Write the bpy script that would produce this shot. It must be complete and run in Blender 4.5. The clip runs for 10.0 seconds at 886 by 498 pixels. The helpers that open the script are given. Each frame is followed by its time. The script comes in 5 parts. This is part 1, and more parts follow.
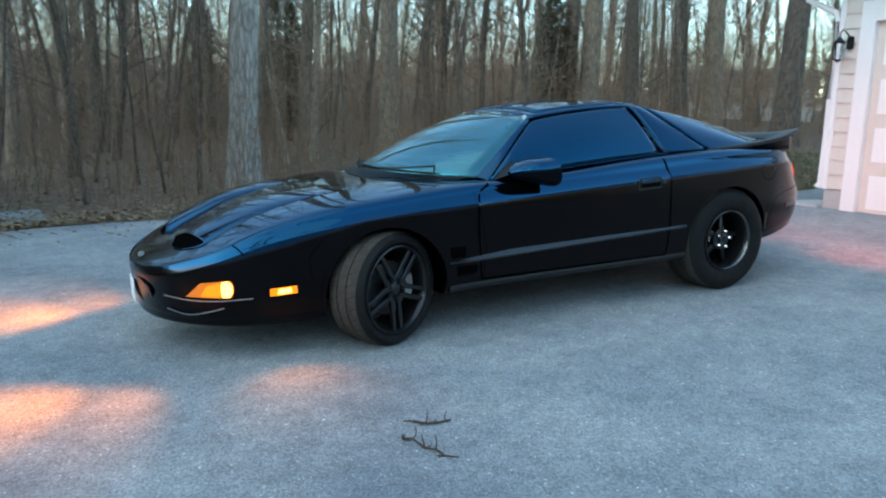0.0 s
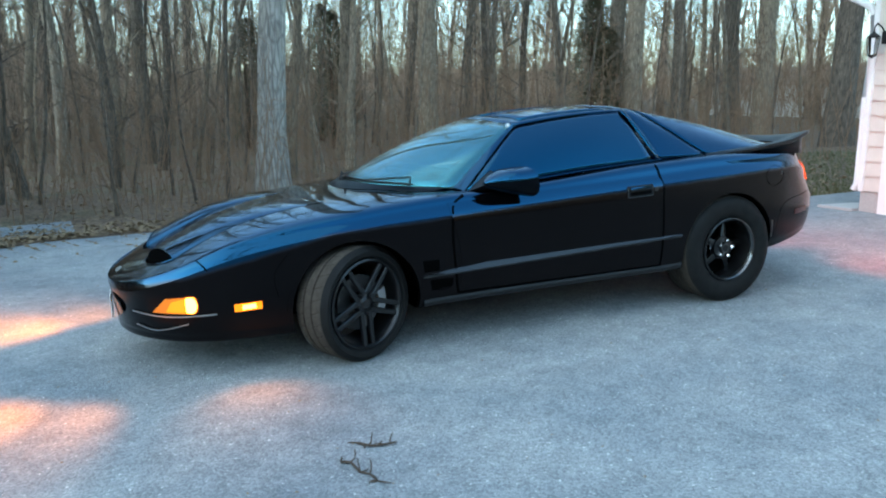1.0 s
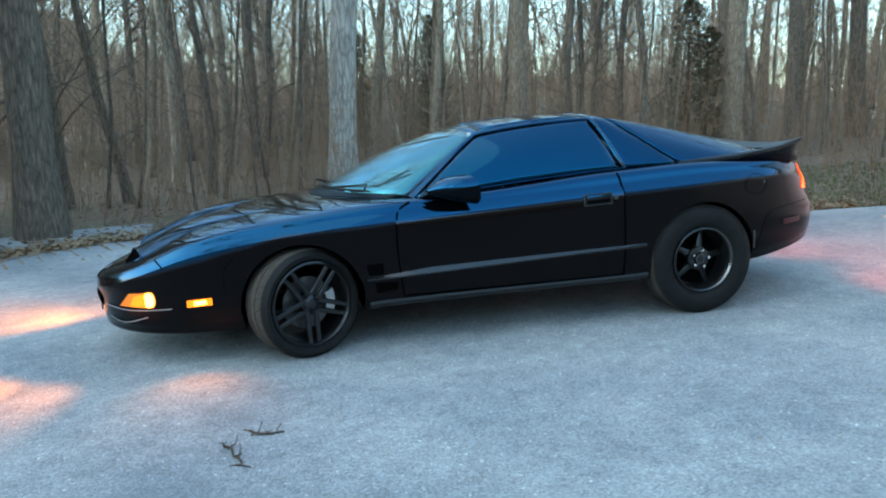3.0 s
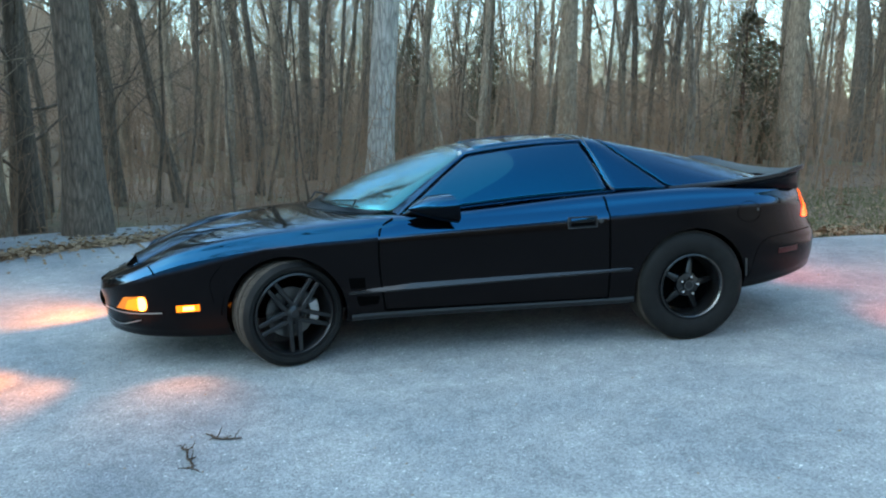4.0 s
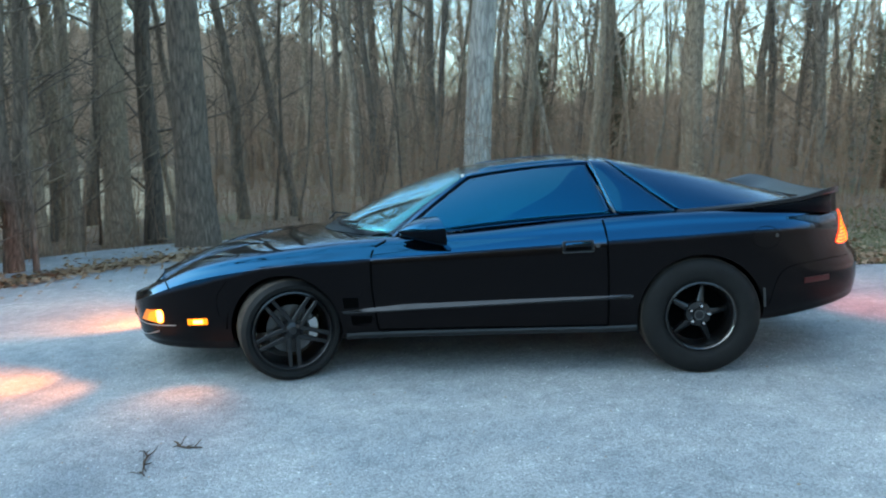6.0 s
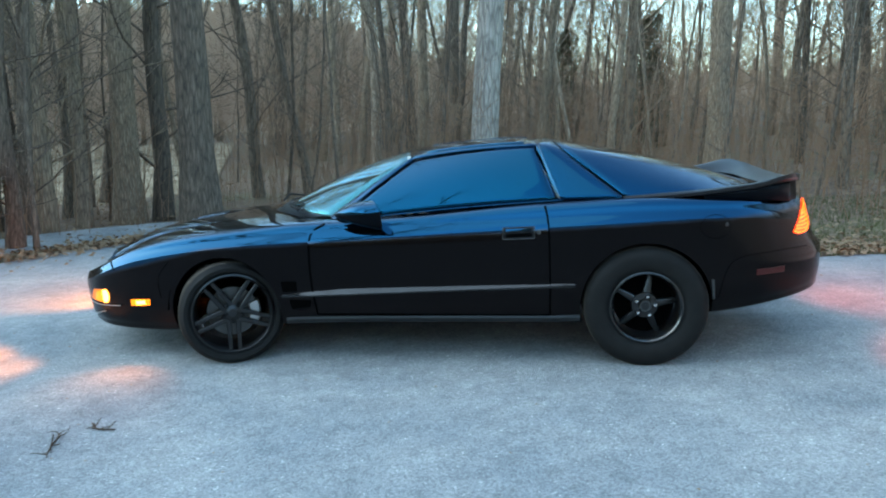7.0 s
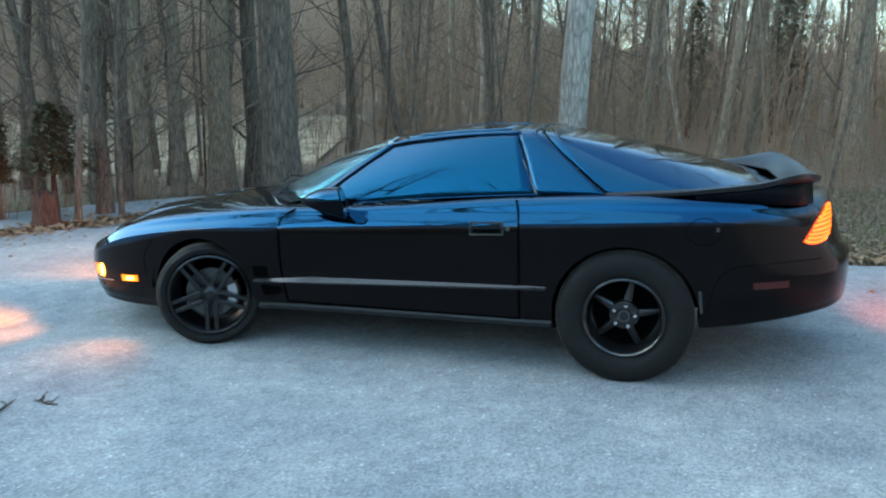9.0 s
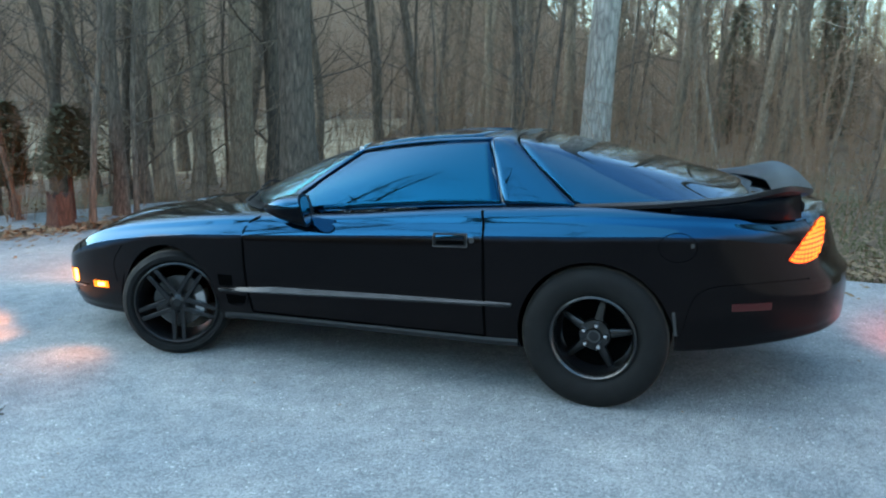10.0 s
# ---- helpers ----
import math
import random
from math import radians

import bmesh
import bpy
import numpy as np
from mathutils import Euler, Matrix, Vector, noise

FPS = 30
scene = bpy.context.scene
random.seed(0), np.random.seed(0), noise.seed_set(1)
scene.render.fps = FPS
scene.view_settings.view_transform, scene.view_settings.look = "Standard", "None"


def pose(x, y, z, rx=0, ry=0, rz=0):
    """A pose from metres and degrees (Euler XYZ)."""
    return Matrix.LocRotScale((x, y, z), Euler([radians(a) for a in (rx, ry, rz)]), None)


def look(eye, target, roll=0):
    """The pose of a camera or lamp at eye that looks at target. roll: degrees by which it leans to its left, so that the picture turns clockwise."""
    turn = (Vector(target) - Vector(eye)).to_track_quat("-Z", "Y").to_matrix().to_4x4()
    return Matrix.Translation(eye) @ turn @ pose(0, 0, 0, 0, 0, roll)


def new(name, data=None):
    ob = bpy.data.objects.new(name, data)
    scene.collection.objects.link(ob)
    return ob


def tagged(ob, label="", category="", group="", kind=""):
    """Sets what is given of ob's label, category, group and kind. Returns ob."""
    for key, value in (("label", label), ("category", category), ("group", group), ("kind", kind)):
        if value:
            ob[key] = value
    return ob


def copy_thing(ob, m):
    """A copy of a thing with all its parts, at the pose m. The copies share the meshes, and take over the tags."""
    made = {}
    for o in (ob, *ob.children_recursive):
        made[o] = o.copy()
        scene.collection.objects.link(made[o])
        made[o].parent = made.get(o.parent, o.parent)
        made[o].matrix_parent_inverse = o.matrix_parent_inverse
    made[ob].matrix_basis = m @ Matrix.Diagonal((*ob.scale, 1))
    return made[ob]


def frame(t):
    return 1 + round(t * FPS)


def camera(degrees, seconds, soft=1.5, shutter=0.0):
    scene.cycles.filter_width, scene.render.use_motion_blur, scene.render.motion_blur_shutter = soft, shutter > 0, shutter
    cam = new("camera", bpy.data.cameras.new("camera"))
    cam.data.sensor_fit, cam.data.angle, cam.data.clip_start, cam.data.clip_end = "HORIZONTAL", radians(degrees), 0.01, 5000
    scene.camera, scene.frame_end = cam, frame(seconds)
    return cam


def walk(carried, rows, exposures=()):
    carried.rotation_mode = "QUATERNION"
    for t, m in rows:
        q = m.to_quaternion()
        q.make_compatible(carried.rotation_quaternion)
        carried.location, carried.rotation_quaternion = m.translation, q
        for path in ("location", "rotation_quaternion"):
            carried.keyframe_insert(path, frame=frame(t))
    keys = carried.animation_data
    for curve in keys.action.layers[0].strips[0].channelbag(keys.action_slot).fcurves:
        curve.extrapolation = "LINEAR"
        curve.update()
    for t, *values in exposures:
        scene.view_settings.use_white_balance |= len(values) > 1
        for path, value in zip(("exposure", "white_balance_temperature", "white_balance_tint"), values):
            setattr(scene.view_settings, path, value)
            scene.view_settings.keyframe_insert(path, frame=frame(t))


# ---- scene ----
cam = camera(60.7, 10.0, soft=2.0, shutter=0.5)
PATH = [
    (0, (-1.634, -4.677, 1.319), (-0.737, -2.926, 0.96), 1.4),
    (0.5, (-1.393, -4.722, 1.304), (-0.598, -2.92, 0.956), 0.8),
    (1, (-1.149, -4.772, 1.355), (-0.389, -2.955, 1.005), 0.2),
    (1.5, (-0.948, -4.855, 1.347), (-0.282, -2.995, 1.037), 0.1),
    (2, (-0.722, -5.066, 1.383), (-0.137, -3.18, 1.067), 0.6),
    (2.5, (-0.478, -5.146, 1.363), (0.019, -3.24, 1.014), 1.0),
    (2.7, (-0.357, -5.187, 1.36), (0.123, -3.275, 1.023), 0.1),
    (4, (0.267, -5.41, 1.464), (0.551, -3.457, 1.144), 1.0),
    (4.5, (0.496, -5.463, 1.474), (0.717, -3.495, 1.193), 0.9),
    (5, (0.782, -5.433, 1.5), (0.952, -3.468, 1.173), 0.2),
    (5.5, (1.017, -5.45, 1.517), (1.141, -3.476, 1.219), 0.3),
    (5.7, (1.092, -5.48, 1.54), (1.098, -3.502, 1.247), -0.2),
    (6.8, (1.751, -5.33, 1.555), (1.54, -3.37, 1.22), 0.8),
    (7, (1.853, -5.291, 1.562), (1.63, -3.334, 1.214), 0.6),
    (7.5, (2.021, -5.247, 1.533), (1.722, -3.3, 1.186), 2.3),
    (8, (2.348, -5.161, 1.602), (1.815, -3.275, 1.207), 2.3),
    (8.5, (2.538, -5.013, 1.612), (1.951, -3.142, 1.222), 1.0),
    (9, (2.746, -4.809, 1.628), (2.175, -2.938, 1.21), 1.4),
    (9.5, (2.894, -4.631, 1.632), (2.292, -2.768, 1.225), 0.5),
    (10, (3.084, -4.46, 1.636), (2.4, -2.626, 1.225), 1.6),
]
# The driveway falls gently towards the car's nose.
FALL = 2.6
SLOPE = pose(0, 0, 0, 0, -FALL, 0)
RISE = math.tan(radians(FALL))
walk(cam, [(t, look(eye, target, roll)) for t, eye, target, roll in PATH], exposures=[(0, 2.02, 7600, -11), (1.0, 2.32, 7600, -12), (2.5, 2.40, 7600, -12), (4.5, 2.46, 7700, -12), (10, 2.52, 7700, -12)])

# ---- world and light ----
world = bpy.data.worlds.new("dusk")
scene.world = world
world.use_nodes = True
wn = world.node_tree
sky = wn.nodes.new("ShaderNodeTexSky")
sky.sky_type, sky.sun_disc = "NISHITA", False
sky.sun_elevation, sky.sun_rotation = radians(38.0), radians(262)
sky.air_density, sky.dust_density, sky.ozone_density = 1.0, 0.2, 3.6
wn.nodes["Background"].inputs[1].default_value = 0.17
wn.links.new(sky.outputs[0], wn.nodes["Background"].inputs[0])


def lamp(name, kind, m, energy, color, **settings):
    data = bpy.data.lights.new(name, kind)
    data.energy, data.color = energy, color
    ob = new(name, data)
    ob.matrix_world = m
    for key, value in settings.items():
        if key == "angle":
            data.angle = value
        elif key == "spot_size":
            data.spot_size = value
        elif key == "spot_blend":
            data.spot_blend = value
        elif key == "soft":
            data.shadow_soft_size = value
    return ob


AZ, EL = radians(262), radians(38)
toward = Vector((math.sin(AZ) * math.cos(EL), math.cos(AZ) * math.cos(EL), math.sin(EL)))
lamp("low_sun", "SUN", look(toward * 50, (0, 0, 0)), 0.30, (1.0, 0.80, 0.62), angle=radians(110))

# Car lamps throw amber light ahead and red light behind.
AMBER = (1.0, 0.27, 0.05)
for s in (-1, 1):
    lamp("turn_lamp_light", "SPOT", SLOPE @ look((-1.06, s * 0.74, 0.42), (-2.06, s * 1.38, 0.02)), 18, AMBER, spot_size=radians(86), spot_blend=1.0, soft=0.06)
    lamp("front_lamp_beam", "SPOT", SLOPE @ look((-1.20, s * 0.62, 0.44), (-2.20, s * 0.93, 0.19)), 72, AMBER, spot_size=radians(72), spot_blend=1.0, soft=0.06)
    lamp("marker_lamp_light", "SPOT", SLOPE @ look((-0.58, s * 0.90, 0.39), (-0.60, s * 1.3, 0.0)), 3.0, AMBER, spot_size=radians(100), spot_blend=0.9, soft=0.03)
    lamp("tail_lamp_light", "SPOT", SLOPE @ look((3.70, s * 0.68, 0.86), (6.0, s * 1.1, 0.0)), 23, (1.0, 0.13, 0.06), spot_size=radians(120), spot_blend=0.9, soft=0.05)

# ---- materials ----


def material(name):
    m = bpy.data.materials.new(name)
    m.use_nodes = True
    nt = m.node_tree
    return m, nt, nt.nodes["Principled BSDF"]


def node(nt, kind, **inputs):
    n = nt.nodes.new(kind)
    for key, value in inputs.items():
        n.inputs[key.replace("_", " ")].default_value = value
    return n


def coords(nt, scale=(1, 1, 1), which="Object"):
    c = nt.nodes.new("ShaderNodeTexCoord")
    mp = nt.nodes.new("ShaderNodeMapping")
    mp.inputs["Scale"].default_value = scale
    nt.links.new(c.outputs[which], mp.inputs[0])
    return mp.outputs[0]


def ramp(nt, fac, stops):
    r = nt.nodes.new("ShaderNodeValToRGB")
    els = r.color_ramp.elements
    while len(els) < len(stops):
        els.new(0.5)
    for e, (p, c) in zip(els, stops):
        e.position, e.color = p, (*c, 1)
    nt.links.new(fac, r.inputs[0])
    return r.outputs[0]


def mix(nt, fac, a, b, how="MIX"):
    n = nt.nodes.new("ShaderNodeMix")
    n.data_type, n.blend_type = "RGBA", how
    for sock, value in ((n.inputs[0], fac), (n.inputs[6], a), (n.inputs[7], b)):
        if isinstance(value, bpy.types.NodeSocket):
            nt.links.new(value, sock)
        elif isinstance(value, tuple):
            sock.default_value = (*value, 1)
        else:
            sock.default_value = value
    return n.outputs[2]


def bump(nt, height, strength, distance, bsdf):
    b = node(nt, "ShaderNodeBump", Strength=strength, Distance=distance)
    nt.links.new(height, b.inputs["Height"])
    nt.links.new(b.outputs[0], bsdf.inputs["Normal"])
    return b


def plain(name, color, rough=0.5, metal=0.0, coat=0.0, grain=0.0, gloss=0.5):
    """A material of one colour, with grain if wanted."""
    m, nt, b = material(name)
    b.inputs["Base Color"].default_value = (*color, 1)
    b.inputs["Roughness"].default_value, b.inputs["Metallic"].default_value = rough, metal
    b.inputs["Coat Weight"].default_value, b.inputs["Coat Roughness"].default_value = coat, 0.03
    b.inputs["Specular IOR Level"].default_value = gloss
    if grain:
        n = node(nt, "ShaderNodeTexNoise", Scale=40.0, Detail=4.0)
        nt.links.new(coords(nt), n.inputs[0])
        c = tuple(x * (1 - grain) for x in color)
        nt.links.new(mix(nt, n.outputs[0], c, tuple(min(1, x * (1 + grain)) for x in color)), b.inputs["Base Color"])
        bump(nt, n.outputs[0], 0.3, 0.002, b)
    return m


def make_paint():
    """Black paint; blue sky sheen painted in above the waist crease, reflections dimmed below."""
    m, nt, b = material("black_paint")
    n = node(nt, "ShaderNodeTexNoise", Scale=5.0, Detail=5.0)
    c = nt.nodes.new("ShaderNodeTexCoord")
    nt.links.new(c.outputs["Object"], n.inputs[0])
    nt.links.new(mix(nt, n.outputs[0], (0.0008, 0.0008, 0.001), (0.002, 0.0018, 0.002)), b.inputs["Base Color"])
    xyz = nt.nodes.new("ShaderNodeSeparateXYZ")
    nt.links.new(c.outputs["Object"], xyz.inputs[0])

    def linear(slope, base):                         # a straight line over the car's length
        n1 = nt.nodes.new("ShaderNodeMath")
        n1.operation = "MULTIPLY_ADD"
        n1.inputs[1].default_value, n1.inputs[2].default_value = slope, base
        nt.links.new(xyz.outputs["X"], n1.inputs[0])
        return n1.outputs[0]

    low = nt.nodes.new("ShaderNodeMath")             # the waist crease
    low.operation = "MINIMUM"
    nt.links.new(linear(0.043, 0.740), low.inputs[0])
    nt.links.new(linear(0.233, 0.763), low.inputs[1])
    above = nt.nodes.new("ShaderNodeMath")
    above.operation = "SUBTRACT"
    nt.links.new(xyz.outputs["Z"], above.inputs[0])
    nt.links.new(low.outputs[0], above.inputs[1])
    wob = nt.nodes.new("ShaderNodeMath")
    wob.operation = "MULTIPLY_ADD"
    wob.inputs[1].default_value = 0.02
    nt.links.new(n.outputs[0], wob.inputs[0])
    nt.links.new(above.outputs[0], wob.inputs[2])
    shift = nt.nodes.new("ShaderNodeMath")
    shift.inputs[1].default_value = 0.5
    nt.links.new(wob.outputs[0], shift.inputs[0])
    # Mask: full sheen above the crease; below it flanks are darkened by weaker reflection.
    sky_sheen = ramp(nt, shift.outputs[0], [(0.495, (0,) * 3), (0.52, (1,) * 3)])
    nt.links.new(mix(nt, sky_sheen, (0.16,) * 3, (0.05,) * 3), b.inputs["Roughness"])
    nt.links.new(mix(nt, sky_sheen, (0.10,) * 3, (0.78,) * 3), b.inputs["Specular IOR Level"])
    # Puts the sky's blue into the paint's reflections above the crease.
    nt.links.new(mix(nt, sky_sheen, (1.0, 0.85, 0.85), (0.08, 0.50, 1.0)), b.inputs["Specular Tint"])
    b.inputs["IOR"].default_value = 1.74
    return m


def make_asphalt():
    m, nt, b = material("chip_seal_asphalt")
    v = coords(nt)
    fine = node(nt, "ShaderNodeTexVoronoi", Scale=110.0)
    speck = node(nt, "ShaderNodeTexNoise", Scale=150.0, Detail=3.0)
    patch_ = node(nt, "ShaderNodeTexNoise", Scale=0.9, Detail=6.0, Roughness=0.6)
    mid = node(nt, "ShaderNodeTexNoise", Scale=9.0, Detail=5.0)
    for n in (fine, speck, patch_, mid):
        nt.links.new(v, n.inputs[0])
    stones = ramp(nt, fine.outputs["Color"], [(0.0, (0.145, 0.157, 0.163)), (0.5, (0.242, 0.259, 0.267)), (0.9, (0.325, 0.342, 0.348)), (1.0, (0.72, 0.72, 0.70))])
    big = ramp(nt, patch_.outputs[0], [(0.3, (0.66, 0.70, 0.74)), (0.7, (1.28, 1.22, 1.17))])
    c = mix(nt, 1.0, stones, big, "MULTIPLY")
    c = mix(nt, 0.6, c, ramp(nt, mid.outputs[0], [(0.3, (0.75,) * 3), (0.7, (1.2,) * 3)]), "MULTIPLY")
    wide = node(nt, "ShaderNodeTexNoise", Scale=0.32, Detail=3.0)
    nt.links.new(v, wide.inputs[0])
    c = mix(nt, 1.0, c, ramp(nt, wide.outputs[0], [(0.35, (0.80, 0.83, 0.86)), (0.65, (1.12, 1.10, 1.08))]), "MULTIPLY")
    nt.links.new(c, b.inputs["Base Color"])
    b.inputs["Roughness"].default_value = 0.88
    h = nt.nodes.new("ShaderNodeMath")
    h.operation = "MULTIPLY_ADD"
    nt.links.new(fine.outputs["Distance"], h.inputs[0])
    h.inputs[1].default_value = -0.8
    nt.links.new(speck.outputs[0], h.inputs[2])
    bump(nt, h.outputs[0], 0.65, 0.007, b)
    return m


def make_ground():
    m, nt, b = material("leaf_litter_ground")
    v = coords(nt)
    fine = node(nt, "ShaderNodeTexVoronoi", Scale=16.0)
    big = node(nt, "ShaderNodeTexNoise", Scale=0.35, Detail=6.0)
    n = node(nt, "ShaderNodeTexNoise", Scale=30.0, Detail=6.0)
    for k in (fine, big, n):
        nt.links.new(v, k.inputs[0])
    leaves = ramp(nt, fine.outputs["Color"], [(0.0, (0.055, 0.032, 0.018)), (0.5, (0.12, 0.074, 0.044)), (1.0, (0.22, 0.145, 0.09))])
    c = mix(nt, 0.7, leaves, ramp(nt, n.outputs[0], [(0.3, (0.5,) * 3), (0.7, (1.3,) * 3)]), "MULTIPLY")
    nt.links.new(mix(nt, ramp(nt, big.outputs[0], [(0.5, (0,) * 3), (0.65, (0.55,) * 3)]), c, (0.075, 0.085, 0.035)), b.inputs["Base Color"])
    b.inputs["Roughness"].default_value = 0.95
    bump(nt, n.outputs[0], 0.8, 0.03, b)
    return m


def make_bark(name, dark, light, scale=1.0):
    m, nt, b = material(name)
    v = coords(nt, (9 * scale, 9 * scale, 1.6 * scale))
    n = node(nt, "ShaderNodeTexNoise", Scale=3.0, Detail=8.0, Roughness=0.65)
    vo = node(nt, "ShaderNodeTexVoronoi", Scale=2.6)
    vo.feature = "DISTANCE_TO_EDGE"
    info = nt.nodes.new("ShaderNodeObjectInfo")
    nt.links.new(v, n.inputs[0])
    nt.links.new(v, vo.inputs[0])
    c = mix(nt, ramp(nt, n.outputs[0], [(0.3, (0,) * 3), (0.7, (1,) * 3)]), dark, light)
    c = mix(nt, 0.75, c, ramp(nt, vo.outputs["Distance"], [(0.0, (0.45,) * 3), (0.18, (1.1,) * 3)]), "MULTIPLY")
    c = mix(nt, 1.0, c, ramp(nt, info.outputs["Random"], [(0.0, (0.7, 0.68, 0.66)), (1.0, (1.3, 1.25, 1.2))]), "MULTIPLY")
    nt.links.new(c, b.inputs["Base Color"])
    b.inputs["Roughness"].default_value = 0.95
    bump(nt, vo.outputs["Distance"], 0.9, 0.03, b)
    return m


def make_glass(name, tint, transmission, sky_sheen=(1, 1, 1, 1), ior=1.52):
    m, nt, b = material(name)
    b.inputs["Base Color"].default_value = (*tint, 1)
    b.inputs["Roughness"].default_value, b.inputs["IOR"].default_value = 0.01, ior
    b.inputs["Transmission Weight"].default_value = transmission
    b.inputs["Specular IOR Level"].default_value, b.inputs["Specular Tint"].default_value = 1.0, sky_sheen
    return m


def make_glow(name, color, strength, base):
    m, nt, b = material(name)
    b.inputs["Base Color"].default_value = (*base, 1)
    b.inputs["Roughness"].default_value = 0.15
    b.inputs["Emission Color"].default_value, b.inputs["Emission Strength"].default_value = (*color, 1), strength
    return m


def make_siding():
    m, nt, b = material("white_vinyl_siding")
    n = node(nt, "ShaderNodeTexNoise", Scale=6.0, Detail=6.0)
    g = node(nt, "ShaderNodeTexNoise", Scale=60.0, Detail=2.0)
    nt.links.new(coords(nt), n.inputs[0])
    nt.links.new(coords(nt, (1, 0.15, 6)), g.inputs[0])
    nt.links.new(mix(nt, n.outputs[0], (0.56, 0.50, 0.44), (0.70, 0.64, 0.57)), b.inputs["Base Color"])
    b.inputs["Roughness"].default_value = 0.55
    bump(nt, g.outputs[0], 0.2, 0.002, b)
    return m


def make_rubber():
    m, nt, b = material("tyre_rubber")
    n = node(nt, "ShaderNodeTexNoise", Scale=18.0, Detail=6.0)
    nt.links.new(coords(nt), n.inputs[0])
    nt.links.new(mix(nt, n.outputs[0], (0.004, 0.004, 0.004), (0.014, 0.0135, 0.013)), b.inputs["Base Color"])
    nt.links.new(ramp(nt, n.outputs[0], [(0.3, (0.55,) * 3), (0.7, (0.9,) * 3)]), b.inputs["Roughness"])
    b.inputs["Specular IOR Level"].default_value = 0.2
    bump(nt, n.outputs[0], 0.3, 0.003, b)
    return m


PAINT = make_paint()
ASPHALT, GROUND = make_asphalt(), make_ground()
BARK = make_bark("brown_bark", (0.060, 0.046, 0.036), (0.205, 0.160, 0.122))
PALE_BARK = make_bark("pale_grey_bark", (0.24, 0.22, 0.20), (0.50, 0.47, 0.43), 0.7)
WARM_BARK = make_bark("warm_pale_bark", (0.20, 0.155, 0.115), (0.42, 0.35, 0.28), 0.8)
TAN_BARK = make_bark("tan_bark", (0.13, 0.098, 0.07), (0.32, 0.25, 0.185), 0.9)
TWIG = plain("brown_twig", (0.21, 0.125, 0.075), 0.95, grain=0.4)
OLD_TWIG = plain("weathered_twig", (0.055, 0.036, 0.024), 0.95, grain=0.4)
# Paler than the near twigs: distance haze mixed into the branch colour.
HAZED_TWIG = plain("hazed_branch", (0.36, 0.24, 0.168), 0.95, grain=0.4)
# Blue specular tints and raised IORs paint sky colour into the reflections.
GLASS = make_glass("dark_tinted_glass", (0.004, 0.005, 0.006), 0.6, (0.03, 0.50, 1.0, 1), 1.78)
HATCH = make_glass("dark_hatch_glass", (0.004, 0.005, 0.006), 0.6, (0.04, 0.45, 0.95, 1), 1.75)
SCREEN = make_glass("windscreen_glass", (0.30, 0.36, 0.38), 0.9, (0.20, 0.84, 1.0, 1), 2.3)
TRIM = plain("black_trim", (0.006, 0.006, 0.007), 0.45, grain=0.3, gloss=0.25)
GAP = plain("panel_gap", (0.002, 0.002, 0.002), 0.9, gloss=0.0)
RUBBER = make_rubber()
WHEEL = plain("satin_black_wheel", (0.018, 0.018, 0.019), 0.32, 0.6, coat=0.3, grain=0.2)
RIM_EDGE = plain("machined_rim_lip", (0.14, 0.14, 0.14), 0.25, 1.0, grain=0.1)
DUSTY = plain("dusty_tread_rubber", (0.052, 0.042, 0.034), 0.9, grain=0.6, gloss=0.2)
DISC = plain("dark_brake_disc", (0.10, 0.10, 0.10), 0.4, 1.0, grain=0.2)
STEEL = plain("brushed_steel", (0.45, 0.45, 0.45), 0.35, 1.0, grain=0.2)
CHROME = plain("chrome", (0.75, 0.75, 0.76), 0.12, 1.0)
SATIN = plain("satin_black_paint", (0.002, 0.003, 0.005), 0.3, grain=0.2, gloss=0.07)
WING = plain("wing_black", (0.004, 0.004, 0.006), 0.34, grain=0.2, gloss=0.35)
CEDAR = plain("cedar_foliage", (0.085, 0.078, 0.042), 0.9, grain=0.5)
RED_BARK = make_bark("red_cedar_bark", (0.05, 0.026, 0.018), (0.12, 0.06, 0.042))
AMBER_LIT = make_glow("lit_amber_lens", (1.0, 0.17, 0.004), 0.42, (0.7, 0.2, 0.02))
AMBER_BULB = make_glow("bright_amber_bulb", (1.0, 0.42, 0.07), 2.6, (0.9, 0.5, 0.1))
AMBER_DIM = make_glow("dim_amber_lens", (1.0, 0.15, 0.002), 0.09, (0.6, 0.18, 0.02))
RED_LIT = make_glow("lit_red_lens", (1.0, 0.05, 0.01), 0.36, (0.6, 0.03, 0.02))
RED_CELL = make_glow("lit_orange_cell", (1.0, 0.115, 0.012), 0.72, (0.8, 0.15, 0.03))
RED_DIM = plain("red_reflector", (0.055, 0.006, 0.006), 0.3, coat=0.2, gloss=0.3)
SIDING = make_siding()
WHITE = plain("white_painted_trim", (0.78, 0.77, 0.75), 0.5, grain=0.06)
LEAF = plain("dry_leaf", (0.21, 0.145, 0.085), 0.85, grain=0.4)
GRASS = plain("spring_grass", (0.082, 0.092, 0.036), 0.9, grain=0.4)
IRON = plain("black_iron", (0.02, 0.02, 0.02), 0.5, 0.6)
CONCRETE = plain("pale_concrete", (0.40, 0.39, 0.37), 0.9, grain=0.2)
SHINGLE = plain("grey_shingle", (0.09, 0.085, 0.08), 0.95, grain=0.4)

